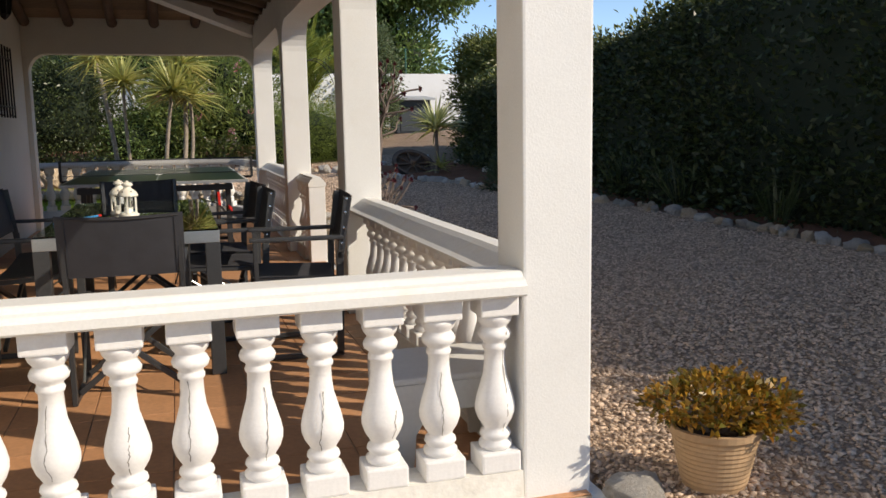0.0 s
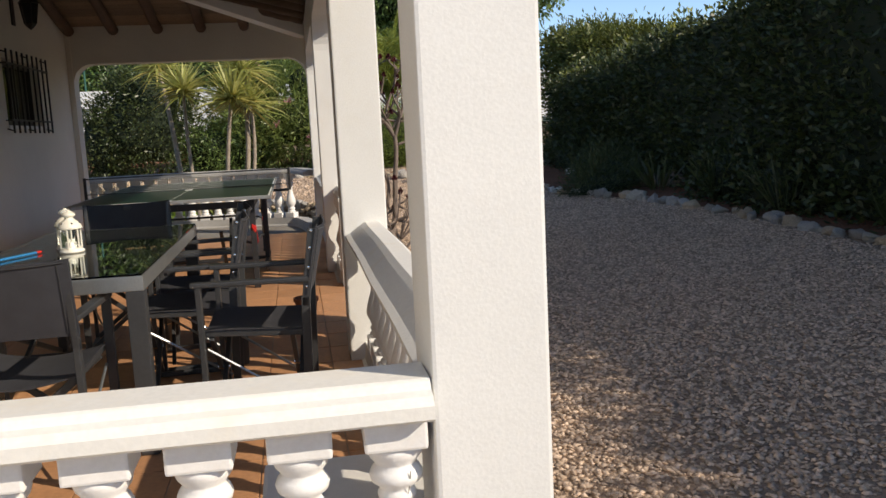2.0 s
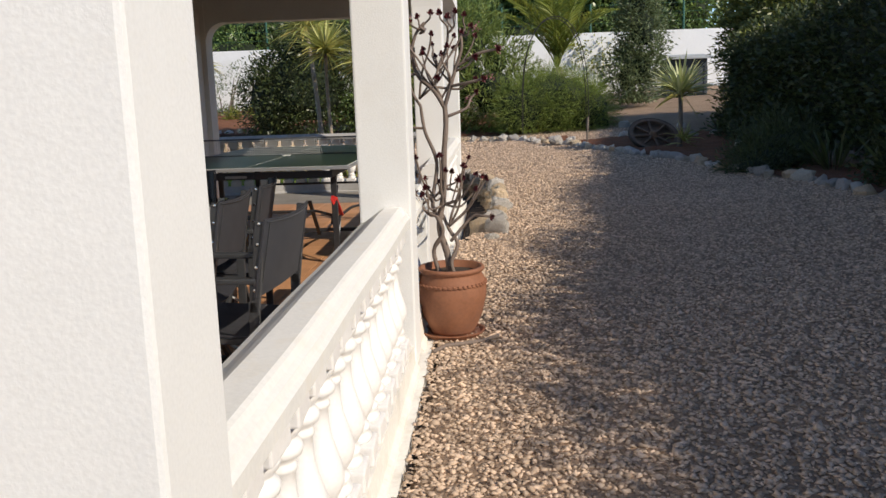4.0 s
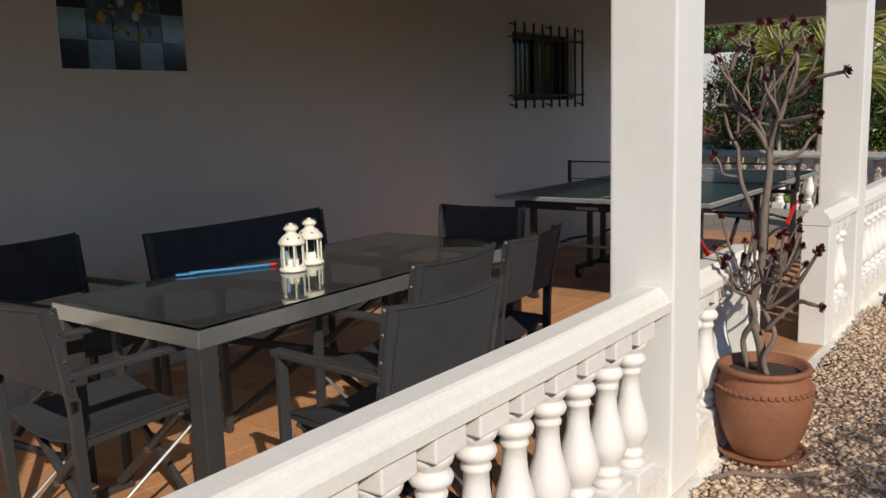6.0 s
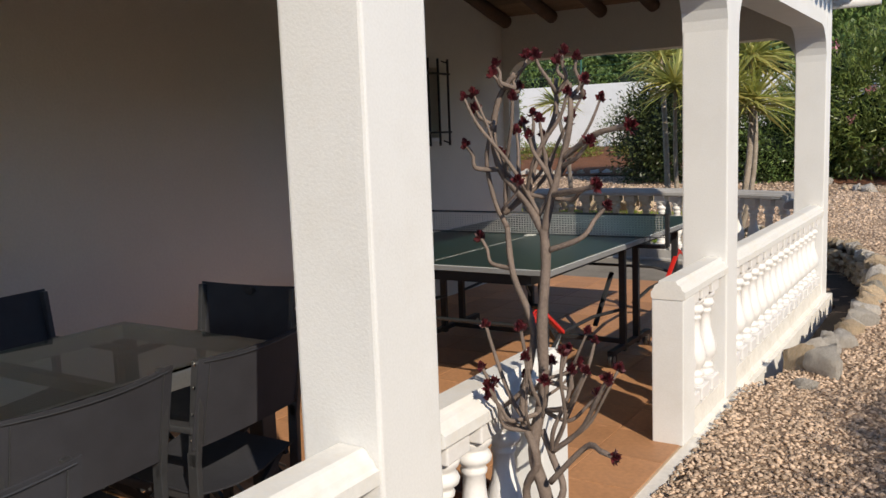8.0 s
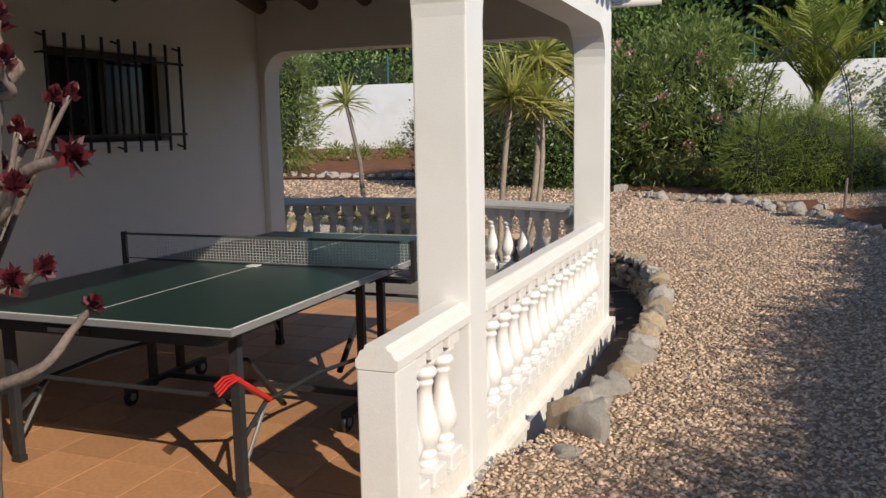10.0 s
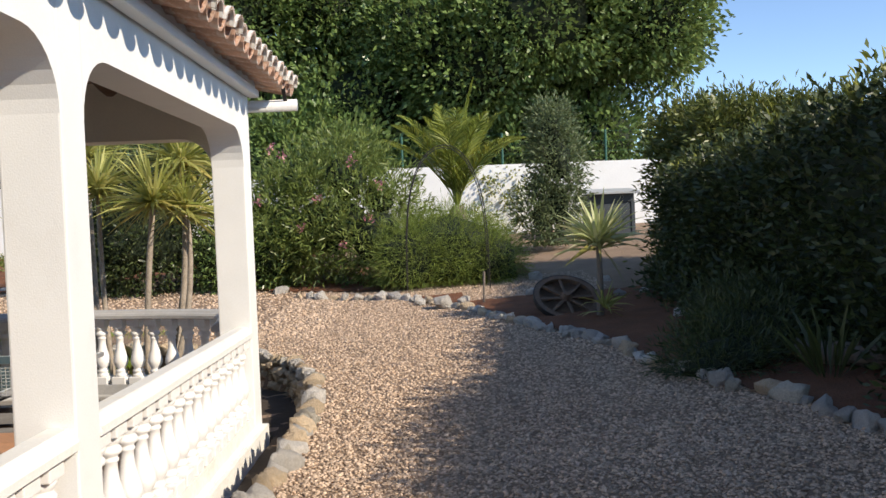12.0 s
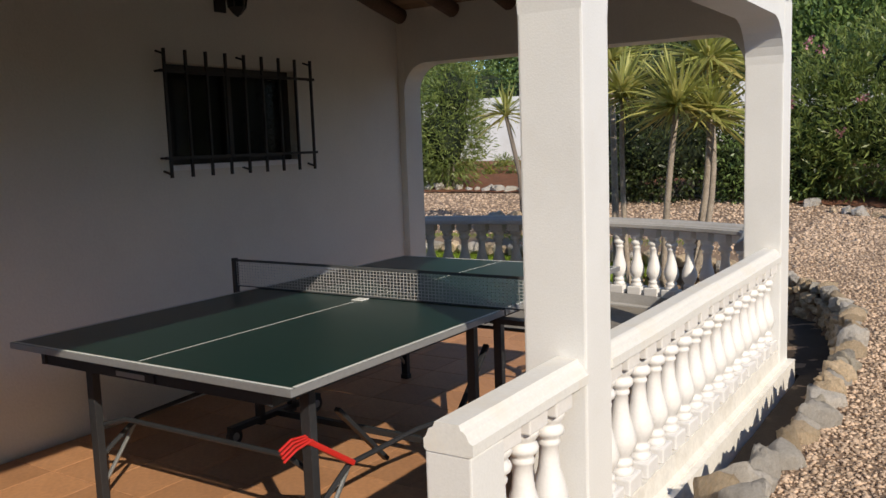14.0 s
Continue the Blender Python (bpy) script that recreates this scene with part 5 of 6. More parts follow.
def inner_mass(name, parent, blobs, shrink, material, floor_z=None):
    """Solid core of a shrub, so that light does not pass straight through; near-black to paint its inner shade."""
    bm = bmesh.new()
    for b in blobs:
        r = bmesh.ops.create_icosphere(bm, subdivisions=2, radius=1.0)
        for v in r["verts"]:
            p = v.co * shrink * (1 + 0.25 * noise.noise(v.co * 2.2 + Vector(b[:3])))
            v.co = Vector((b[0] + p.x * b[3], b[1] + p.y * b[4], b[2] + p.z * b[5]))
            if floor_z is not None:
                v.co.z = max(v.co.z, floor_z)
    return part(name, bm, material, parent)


# near-black green: shade painted into the cores of plants
INNER_SHADE = leaf_mat("shaded_inner_foliage", (0.010, 0.018, 0.006), (0.014, 0.024, 0.008), 0.9, 0.0)


def shrub(name, label, category, blobs, n, per, spread, ll, lw, material, floor_z, stems=0, outward=0.7, core=0.72, droop=0.0):
    cx, cy = blobs[0][0], blobs[0][1]
    th = thing(name, label, category)
    if core:
        inner_mass("inner_foliage", th, blobs, core, INNER_SHADE, floor_z)
    crown("foliage", th, blobs, n, per, spread, ll, lw, material, floor_z, outward, droop)
    for k in range(stems):
        a = 6.283 * k / stems
        b = blobs[k % len(blobs)]
        x0, y0 = cx + 0.12 * math.cos(a), cy + 0.12 * math.sin(a)
        part("stem", tube([(x0, y0, floor_z - 0.03), ((x0 + b[0]) / 2 + 0.1 * math.cos(a), (y0 + b[1]) / 2, floor_z + 0.5 * (b[2] - floor_z)), (b[0] + 0.2 * math.cos(a), b[1] + 0.2 * math.sin(a), b[2])], [0.03, 0.022, 0.01], 6), BARK, th)
    return th


# ---- hedge along the drive ----
def hedge_leaves(parent, x0, x1, y0, y1, zb, zt, n_face, per, spread, ll, lw, material, tops=None):
    area = [("w", (y1 - y0) * (zt - zb)), ("t", (y1 - y0) * (x1 - x0)), ("s", (x1 - x0) * (zt - zb)), ("n", (x1 - x0) * (zt - zb))]
    tot = sum(a for _, a in area)
    C, N = [], []
    for side, a in area:
        n = int(n_face * a / tot)
        u, v, w = RNG.random(n), RNG.random(n), RNG.random(n) ** 2 * 0.35
        if side == "w":
            C.append(np.stack([x0 + w, y0 + u * (y1 - y0), zb + v * (zt - zb)], 1)); N.append(np.tile([-1, 0, 0.35], (n, 1)))
        elif side == "t":
            C.append(np.stack([x0 + u * (x1 - x0), y0 + v * (y1 - y0), zt - w], 1)); N.append(np.tile([-0.1, 0, 1.0], (n, 1)))
        else:
            C.append(np.stack([x0 + u * (x1 - x0), np.full(n, y0 if side == "s" else y1) + w * (1 if side == "s" else -1), zb + v * (zt - zb)], 1)); N.append(np.tile([0, -1.0 if side == "s" else 1.0, 0.35], (n, 1)))
    C, N = np.concatenate(C), np.concatenate(N).astype(float)
    bulge = np.array([noise.noise(Vector((c[0] * 0.5, c[1] * 0.55, c[2] * 0.8))) + 0.5 * noise.noise(Vector((c[0], c[1] * 1.6, c[2] * 1.9))) for c in C])
    C = C + unit(N) * bulge[:, None] * 0.24
    if tops is not None:
        C[:, 2] += tops(C[:, 1]) * C[:, 2] / 2.8
    P, D = clumps(C, N, per, spread, 0.75)
    P[:, 2] = np.maximum(P[:, 2], zb)
    L = ll * RNG.uniform(0.6, 1.3, len(P))
    leaves("foliage", P, D, L, L * lw / ll, material, parent)


hedge = thing("hedge", "tall clipped dark green hedge standing in shade along the drive", "hedge")
def hedge_top(y):
    return np.interp(y, [-7, 0, 2.5, 6, 8, 11, 14], [0.05, 0.02, -0.06, -0.30, -0.47, -0.80, -0.90])


# added core that stops light; its dark colour stands for shade inside
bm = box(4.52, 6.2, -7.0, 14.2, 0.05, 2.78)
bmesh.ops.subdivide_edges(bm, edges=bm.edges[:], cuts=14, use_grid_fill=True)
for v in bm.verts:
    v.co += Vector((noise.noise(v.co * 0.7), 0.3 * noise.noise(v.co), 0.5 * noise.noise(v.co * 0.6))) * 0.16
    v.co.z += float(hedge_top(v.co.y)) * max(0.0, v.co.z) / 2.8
part("inner_foliage", bm, INNER_SHADE, hedge)
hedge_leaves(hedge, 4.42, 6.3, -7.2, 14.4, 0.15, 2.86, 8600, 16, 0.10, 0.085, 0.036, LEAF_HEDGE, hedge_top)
# tall shoots along the top, in a lighter leaf colour that stands for sun
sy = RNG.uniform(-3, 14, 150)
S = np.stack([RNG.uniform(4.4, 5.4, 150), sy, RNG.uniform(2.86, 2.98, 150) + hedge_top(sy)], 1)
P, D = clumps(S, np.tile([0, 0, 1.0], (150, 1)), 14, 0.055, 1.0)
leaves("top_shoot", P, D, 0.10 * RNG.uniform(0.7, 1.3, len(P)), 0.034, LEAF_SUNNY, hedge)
# hedge end: sunlight is put into its lighter leaf colour
hedge2 = thing("hedge", "hedge end with lighter yellow-green leaves coloured as if sunlit", "hedge")
# same light-blocking core, coloured as shade, for the hedge end
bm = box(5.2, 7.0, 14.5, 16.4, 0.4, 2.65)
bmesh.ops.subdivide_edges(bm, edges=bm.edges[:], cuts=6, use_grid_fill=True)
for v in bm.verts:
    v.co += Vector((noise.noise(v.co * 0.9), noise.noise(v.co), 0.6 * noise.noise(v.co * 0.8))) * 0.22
part("inner_foliage", bm, INNER_SHADE, hedge2)
hedge_leaves(hedge2, 5.0, 7.2, 14.3, 16.6, 0.35, 2.9, 1900, 15, 0.13, 0.12, 0.035, LEAF_HEDGE_SUNLIT)
# strap-leaved plants at the hedge foot
for x, y, s in ((4.25, 4.6, 0.75), (4.22, 6.2, 0.9), (4.2, 7.5, 0.8), (4.05, 8.8, 0.7), (4.25, 2.8, 0.7), (3.95, 10.4, 0.6)):
    z = float(ground_z(x, y))
    n = 34
    a = RNG.uniform(0, 6.283, n)
    tilt = RNG.uniform(0.1, 0.75, n)
    D = np.stack([np.cos(a) * tilt, np.sin(a) * tilt, np.ones(n)], 1)
    B = np.stack([x + 0.06 * np.cos(a), y + 0.06 * np.sin(a), np.full(n, z)], 1)
    ob = leaves("strap_leaf_plant", B, D, s * RNG.uniform(0.6, 1.0, n), 0.028, LEAF_HEDGE, droop=0.15)
    tagged(ob, "dark strap-leaved plant at the foot of the hedge", "plant", group="strap-leaved plants")


# low bush, log and stones in the bed
shrub("low_feathery_bush", "low dark green feathery bush spreading over the border rocks", "shrub", [(3.55, 9.45, 0.34, 0.48, 0.42, 0.22), (3.9, 9.95, 0.42, 0.5, 0.5, 0.30), (4.15, 10.6, 0.46, 0.45, 0.6, 0.34), (3.35, 9.25, 0.30, 0.28, 0.25, 0.13)], 420, 26, 0.075, 0.085, 0.010, LEAF_HEDGE, 0.25, 0, 0.95, 0.7)
shrub("bed_ground_cover", "dark leafy ground cover growing out under the hedge", "plant", [(4.35, 6.6 + 0.95 * k, 0.42 + 0.03 * (k % 3), 0.34, 0.6, 0.34 + 0.06 * (k % 2)) for k in range(8) if k not in (2, 3)], 420, 18, 0.09, 0.085, 0.034, LEAF_HEDGE, 0.24)
log = thing("weathered_log", "grey weathered split log lying on the red earth", "log")
lz = float(ground_z(4.3, 9.1)) + 0.10
pts = [(4.08 + 0.46 * k / 8, 9.36 - 0.52 * k / 8, lz + 0.006 * math.sin(k * 1.7)) for k in range(9)]
part("trunk", tube(pts, [0.088 + 0.008 * math.sin(k * 2.3) for k in range(9)], 14), BARK, log)
part("branch_stub", tube([(4.36, 9.02, lz + 0.06), (4.37, 9.0, lz + 0.125)], [0.03, 0.022], 7), BARK, log)
for x, y, r in ((4.40, 14.1, 0.10), (4.56, 14.05, 0.09)):
    rock(x, y, float(ground_z(x, y)) + r * 0.3, r, True, "bed stones", "pale limestone rock lying on the red earth")


# ---- trees behind the wall ----
def tree(x, y, height, radius, n_clumps, seed):
    rnd = random.Random(seed)
    th = thing("carob_tree", "large dense dark green carob tree behind the garden wall", "tree", group="trees behind the wall")
    z0 = 0.9
    tr = [(x, y, z0 - 0.1), (x + 0.1, y, z0 + 1.0), (x - 0.1, y + 0.1, z0 + 2.2), (x, y, z0 + 3.4)]
    part("trunk", tube(tr, [0.32, 0.25, 0.21, 0.14], 10), BARK_DARK, th)
    blobs = []
    for k in range(17):
        a = rnd.uniform(0, 6.283)
        rr = radius * rnd.uniform(0.25, 0.75)
        bz = z0 + rnd.uniform(0.22, 0.86) * height
        br = radius * rnd.uniform(0.30, 0.46)
        blobs.append((x + rr * math.cos(a), y + rr * math.sin(a) * 0.7, bz, br, br * 0.9, br * 0.78))
        part("limb", tube([(x, y, z0 + 1.8), (x + 0.5 * rr * math.cos(a), y + 0.4 * rr * math.sin(a), (bz + z0 + 2.2) / 2), (blobs[-1][0], blobs[-1][1], bz)], [0.13, 0.09, 0.04], 7), BARK_DARK, th)
    inner_mass("inner_foliage", th, blobs, 0.62, INNER_SHADE)
    crown("crown", th, blobs, int(n_clumps * 1.25), 38, 0.23, 0.19, 0.095, LEAF_TREE, None, 1.1)
    return th


tree(5.0, 28.0, 8.8, 5.2, 1700, 3)
tree(-1.6, 28.5, 9.2, 5.2, 1500, 5)
tree(-8.5, 29, 7.6, 4.8, 1000, 8)
tree(-16, 28.5, 7.4, 4.6, 500, 11)
# understorey seen just above the wall
shrub("shrub_row", "dense green shrubs growing behind the garden wall", "shrub", [(-14 + 2.2 * k, 25.6 + 0.4 * math.sin(k * 2.1), 2.3 + 0.3 * math.sin(k * 1.3), 1.5, 0.9, 1.3) for k in range(10)], 900, 26, 0.16, 0.12, 0.05, LEAF_TREE, 0.7)

# ---- shrubs before the wall ----
g0 = 0.47
OLE = [(-0.35, 17.9, 1.5, 1.15, 0.95, 1.0), (0.40, 17.5, 1.25, 0.85, 0.8, 0.85), (-1.15, 17.8, 1.35, 0.9, 0.8, 0.9), (-0.1, 17.8, 2.25, 0.7, 0.65, 0.75), (0.45, 17.9, 1.95, 0.5, 0.5, 0.6), (-0.95, 17.9, 2.15, 0.55, 0.55, 0.65), (-1.6, 18.0, 1.6, 0.5, 0.5, 0.7)]
ole = shrub("oleander", "large oleander bush with long leaves and a few pink flowers", "shrub", OLE, 520, 24, 0.14, 0.17, 0.028, LEAF_OLEANDER, g0, 9, 0.8, 0.5)
# upright leafy shoots that break its outline
C, N = blob_centres(OLE, 230, 0.9)
C, N = np.repeat(C, 16, axis=0), np.repeat(unit(N * 0.55 + np.array([0, 0, 0.9])), 16, axis=0)
P = C + N * RNG.uniform(0.0, 0.42, (len(C), 1)) + RNG.normal(size=C.shape) * 0.02
L = 0.16 * RNG.uniform(0.7, 1.2, len(P))
leaves("leafy_shoot", P, N * 0.9 + RNG.normal(size=P.shape) * 0.5, L, L * 0.17, LEAF_OLEANDER, ole)
for px, py_, pz in ((-1.2, 16.95, 2.75), (-1.05, 17.0, 2.62), (0.35, 16.75, 1.55), (-0.5, 16.9, 1.9), (-0.75, 16.85, 1.45), (0.1, 16.85, 2.5), (0.55, 16.8, 2.1), (-0.1, 16.8, 1.15), (-1.5, 17.2, 1.9)):
    B = np.array([px, py_, pz]) + RNG.normal(size=(16, 3)) * 0.04
    leaves("flower", B, RNG.normal(size=(16, 3)) * 0.7 + np.array([0, -0.8, 0.5]), 0.05, 0.045, PETAL_PINK, ole)
shrub("feathery_bush", "rounded mound of fine feathery green foliage", "shrub", [(1.65, 16.9, 0.95, 0.95, 0.75, 0.72), (2.25, 16.8, 0.8, 0.55, 0.6, 0.55), (1.05, 16.7, 0.85, 0.6, 0.6, 0.6)], 820, 34, 0.10, 0.13, 0.007, LEAF_ROSEMARY, 0.5, 0, 0.95, 0.86, 0.1)
shrub("grey_green_shrub", "upright grey-green shrub before the white wall", "shrub", [(3.9, 20.3, 1.7, 0.5, 0.45, 0.75), (3.95, 20.3, 2.6, 0.55, 0.5, 0.8), (3.85, 20.3, 3.25, 0.4, 0.4, 0.55), (3.6, 20.2, 1.5, 0.5, 0.45, 0.6)], 380, 24, 0.12, 0.11, 0.035, LEAF_OLIVE, 0.95, 4, 0.8, 0.5)
shrub("round_shrub", "dark rounded evergreen shrub beside the far gravel", "shrub", [(-3.5, 17.4, 1.5, 1.15, 0.9, 1.05), (-3.3, 17.3, 2.1, 0.85, 0.7, 0.75), (-4.2, 17.4, 1.2, 0.7, 0.7, 0.8)], 560, 24, 0.12, 0.085, 0.034, LEAF_HEDGE, 0.45, 4)
shrub("low_green_bush", "low dense green bush in the far bed", "shrub", [(-2.1, 17.6, 0.95, 0.85, 0.6, 0.62), (-1.5, 17.7, 1.05, 0.6, 0.6, 0.7)], 330, 24, 0.10, 0.09, 0.03, LEAF_TREE, 0.45)
shrub("willowy_shrub", "tall light green shrub with narrow leaves beside the wall", "shrub", [(-8.7, 18.9, 1.7, 0.75, 0.7, 1.1), (-8.5, 18.9, 2.5, 0.55, 0.5, 0.75), (-9.2, 19.0, 1.5, 0.6, 0.6, 0.9)], 420, 24, 0.13, 0.15, 0.026, LEAF_OLEANDER, 0.55, 5, 0.9, 0.6)
shrub("spindly_shrub", "small sparse shrub casting a shadow on the white wall", "shrub", [(-6.9, 22.8, 1.45, 0.55, 0.4, 0.5), (-6.6, 22.8, 1.85, 0.4, 0.35, 0.4)], 60, 16, 0.09, 0.08, 0.03, LEAF_OLIVE, 0.75, 4, 0.8, 0.0)
for k in range(26):
    x, y = -12 + 0.42 * k + random.uniform(-0.1, 0.1), random.uniform(21.3, 23.6)
    z = float(ground_z(x, y)) + 0.03
    h = random.uniform(0.12, 0.3)
    shrub("bed_plant", "low leafy plant in the red earth bed by the wall", "plant", [(x, y, z + h * 0.5, h * 1.3, h * 1.1, h * 0.6)], 22, 14, 0.07, 0.09, 0.03, LEAF_SUNNY if k % 3 else LEAF_OLEANDER, z, 0, 0.8, 0.0)
# ivy on the right-hand wall
C = np.array([(2.8 + 0.55 * math.sin(1.3 * k) + 0.5 * random.random(), 23.92, 1.25 + 1.3 * random.random()) for k in range(34)])
P, D = clumps(C, np.tile([0, -1.0, 0.2], (len(C), 1)), 14, 0.075, 0.8)
P[:, 1] = np.clip(P[:, 1], 23.75, 23.97)
tagged(leaves("wall_creeper", P, D, 0.085, 0.06, LEAF_SUNNY), "light green creeper climbing the white garden wall", "creeper")

# ---- palm ----
palm = thing("date_palm", "young date palm with arching bright green fronds", "palm")
bx, by, bz = 1.85, 18.9, 0.95
part("trunk", lathe([(0.20, bz - 0.1), (0.22, bz + 0.25), (0.17, bz + 0.65), (0.10, bz + 0.8)], 12, m=pose(bx, by, 0)), BARK, palm)
for k in range(19):
    a = k * 2.399
    lean = 0.12 + 0.52 * (k / 19)
    ln = random.uniform(2.4, 3.1)
    pts = []
    for j in range(9):
        s = j / 8
        out = ln * lean * (s ** 1.25)
        up = ln * (1.15 - 0.45 * lean) * (s - 0.42 * s * s * (0.6 + lean))
        pts.append(Vector((bx + out * math.cos(a), by + out * math.sin(a), bz + 0.75 + up)))
    fr = part("frond", tube(pts, [0.016 * (1 - 0.8 * j / 8) + 0.002 for j in range(9)], 5), LEAF_PALM, palm)
    B, D, L = [], [], []
    for j in range(64):
        s = 0.12 + 0.88 * j / 63
        i = min(int(s * 8), 7)
        p = pts[i].lerp(pts[i + 1], s * 8 - i)
        d = (pts[i + 1] - pts[i]).normalized()
        side = d.cross(Vector((0, 0, 1))).normalized()
        for sg in (-1, 1):
            B.append(p); D.append(d * 0.75 + side * sg * 0.9 + Vector((0, 0, 0.25))); L.append(0.52 * math.sin(math.pi * min(0.95, 0.15 + 0.8 * s)))
    leaves("leaflet", np.array([tuple(b) for b in B]), np.array([tuple(d) for d in D]), np.array(L), 0.022, LEAF_PALM, fr, droop=0.12)


# ---- yuccas ----
def rosette(parent, p, n, ln, wid, material, dry=0, up_bias=0.0):
    p = np.array(p)
    for count, mat_, lo, hi in ((n, material, -0.35 + up_bias, 1.2), (dry, LEAF_YUCCA_DRY, -0.75, 0.1)):
        if not count:
            continue
        a = RNG.uniform(0, 6.283, count)
        el = RNG.uniform(lo, hi, count)
        D = np.stack([np.cos(a) * np.cos(el), np.sin(a) * np.cos(el), np.sin(el)], 1)
        B = p + D * 0.03 + np.stack([np.zeros(count), np.zeros(count), RNG.uniform(-0.08, 0.04, count)], 1)
        L = ln * RNG.uniform(0.75, 1.1, count)
        side = unit(np.cross(D, np.tile([0, 0, 1.0], (count, 1)) + 0.01 * RNG.normal(size=(count, 3))))
        upv = np.cross(side, D)
        ro = RNG.uniform(-0.8, 0.8, (count, 1))
        side, upv = side * np.cos(ro) + upv * np.sin(ro), upv * np.cos(ro) - side * np.sin(ro)
        m1 = B + D * (L * 0.35)[:, None]
        m2 = B + D * (L * 0.72)[:, None] - np.array([0, 0, 1]) * (L * 0.03)[:, None]
        tip = B + D * L[:, None] - np.array([0, 0, 1]) * (L * 0.13 * np.cos(el))[:, None]
        w = wid
        V = np.stack([B - side * w * 0.35, B + side * w * 0.35, m1 - side * w * 0.5 + upv * w * 0.2, m1 + side * w * 0.5 + upv * w * 0.2, m2 - side * w * 0.36 + upv * w * 0.12, m2 + side * w * 0.36 + upv * w * 0.12, tip - side * 0.001, tip + side * 0.001], 1).reshape(-1, 3)
        q = np.array([(0, 1, 3, 2), (2, 3, 5, 4), (4, 5, 7, 6)])
        quick_mesh("spiky_crown", V, (np.arange(count)[:, None, None] * 8 + q[None]).reshape(-1, 4), mat_, parent)


yuc = thing("yucca_group", "group of tall yuccas with spiky green and yellow crowns", "yucca")
for base, mid, top, r, n in (
        ((-1.45, 11.05, -0.13), (-1.42, 11.0, 0.9), (-1.25, 10.86, 1.80), 0.030, 80),
        ((-1.83, 11.25, -0.13), (-1.96, 11.3, 0.9), (-1.95, 11.36, 1.95), 0.026, 60),
        ((-2.02, 11.35, -0.13), (-2.12, 11.6, 1.1), (-2.36, 12.1, 2.36), 0.034, 64),
        ((-1.35, 11.1, -0.13), (-1.0, 11.25, 0.75), (-1.10, 11.30, 2.22), 0.036, 80),
        ((-1.30, 11.0, -0.13), (-0.90, 11.05, 0.7), (-1.02, 11.1, 1.72), 0.028, 50)):
    b_, m_, t_ = Vector(base), Vector(mid), Vector(top)
    pts = [b_.lerp(m_, s).lerp(m_.lerp(t_, s), s) for s in np.linspace(0, 1, 9)]
    pts = [p + Vector((0.0, 0.15, -0.03)) for p in pts]
    part("trunk", tube(pts, [r * (1.15 - 0.3 * k / 8) for k in range(9)], 9), BARK_PALE, yuc, smooth=True)
    rosette(yuc, tuple(Vector(top) + Vector((0.0, 0.15, -0.03))), n + 90, 0.54, 0.030, LEAF_YUCCA, n // 3)
y2 = thing("yucca", "single variegated yucca with stiff yellow-edged blades", "yucca")
gz2 = float(ground_z(3.2, 12.5))
part("trunk", tube([(3.2, 12.5, gz2 - 0.03), (3.21, 12.5, 0.75), (3.2, 12.5, 1.18)], [0.045, 0.035, 0.03], 9), BARK, y2)
rosette(y2, (3.2, 12.5, 1.16), 130, 0.58, 0.042, LEAF_VARIEGATED, 12, 0.40)
rosette(y2, (3.22, 12.35, 0.48), 26, 0.34, 0.026, LEAF_YUCCA, 4, 0.2)
y3 = thing("yucca", "small yucca on a thin leaning trunk before the white wall", "yucca")
gz3 = float(ground_z(-4.75, 14.2))
part("trunk", tube([(-4.45, 14.2, gz3 - 0.03), (-4.5, 14.2, 1.0), (-4.7, 14.2, 1.85)], [0.04, 0.035, 0.03], 8), BARK, y3)
rosette(y3, (-4.7, 14.2, 1.88), 64, 0.46, 0.032, LEAF_YUCCA, 10)
for x, y, s in ((-1.6, 11.15, 0.28), (-2.3, 11.2, 0.22), (-0.9, 10.95, 0.2)):
    o = thing("agave", "small spiky green agave in the trench by the terrace", "agave", "agaves")
    rosette(o, (x, y, -0.08), 26, s * 1.5, 0.035, LEAF_SUNNY, 0, 0.45)
# lawn blades
n = 26000
X, Y = RNG.uniform(-6.4, -1.9, n), RNG.uniform(11.17, 13.56, n)
B = np.stack([X, Y, lawn_z(X, Y) - 0.005], 1)
tagged(leaves("grass", B, RNG.normal(size=(n, 3)) * 0.45 + np.array([0, 0, 1.0]), RNG.uniform(0.03, 0.075, n), 0.008, LEAF_GRASS), "short green lawn grass behind the terrace", "grass", kind="stuff")

# ---- cart wheel ----
wh = thing("cart_wheel", "old weathered wooden cart wheel leaning on the red earth", "wheel")
wm = pose(2.9, 13.0, float(ground_z(2.9, 12.9)) + 0.17, 36, 0, 8)
part("rim", lathe([(0.325, -0.028), (0.385, -0.028), (0.388, 0.0), (0.385, 0.028), (0.325, 0.028), (0.325, -0.028)], 36, m=wm), WOOD_OLD, wh)
part("tyre", lathe([(0.386, -0.03), (0.396, -0.03), (0.396, 0.03), (0.386, 0.03), (0.386, -0.03)], 36, m=wm), IRON, wh)
part("hub", lathe([(0.0, -0.09), (0.05, -0.09), (0.07, -0.03), (0.07, 0.03), (0.05, 0.09), (0.0, 0.09)], 16, m=wm), WOOD_OLD, wh)
for k in range(8):
    a = k * math.pi / 4
    bm = bar((0.06 * math.cos(a), 0.06 * math.sin(a), 0), (0.33 * math.cos(a), 0.33 * math.sin(a), 0), 0.035, 0.03)
    bmesh.ops.transform(bm, matrix=wm, verts=bm.verts)
    part("spoke", bm, WOOD_OLD, wh)
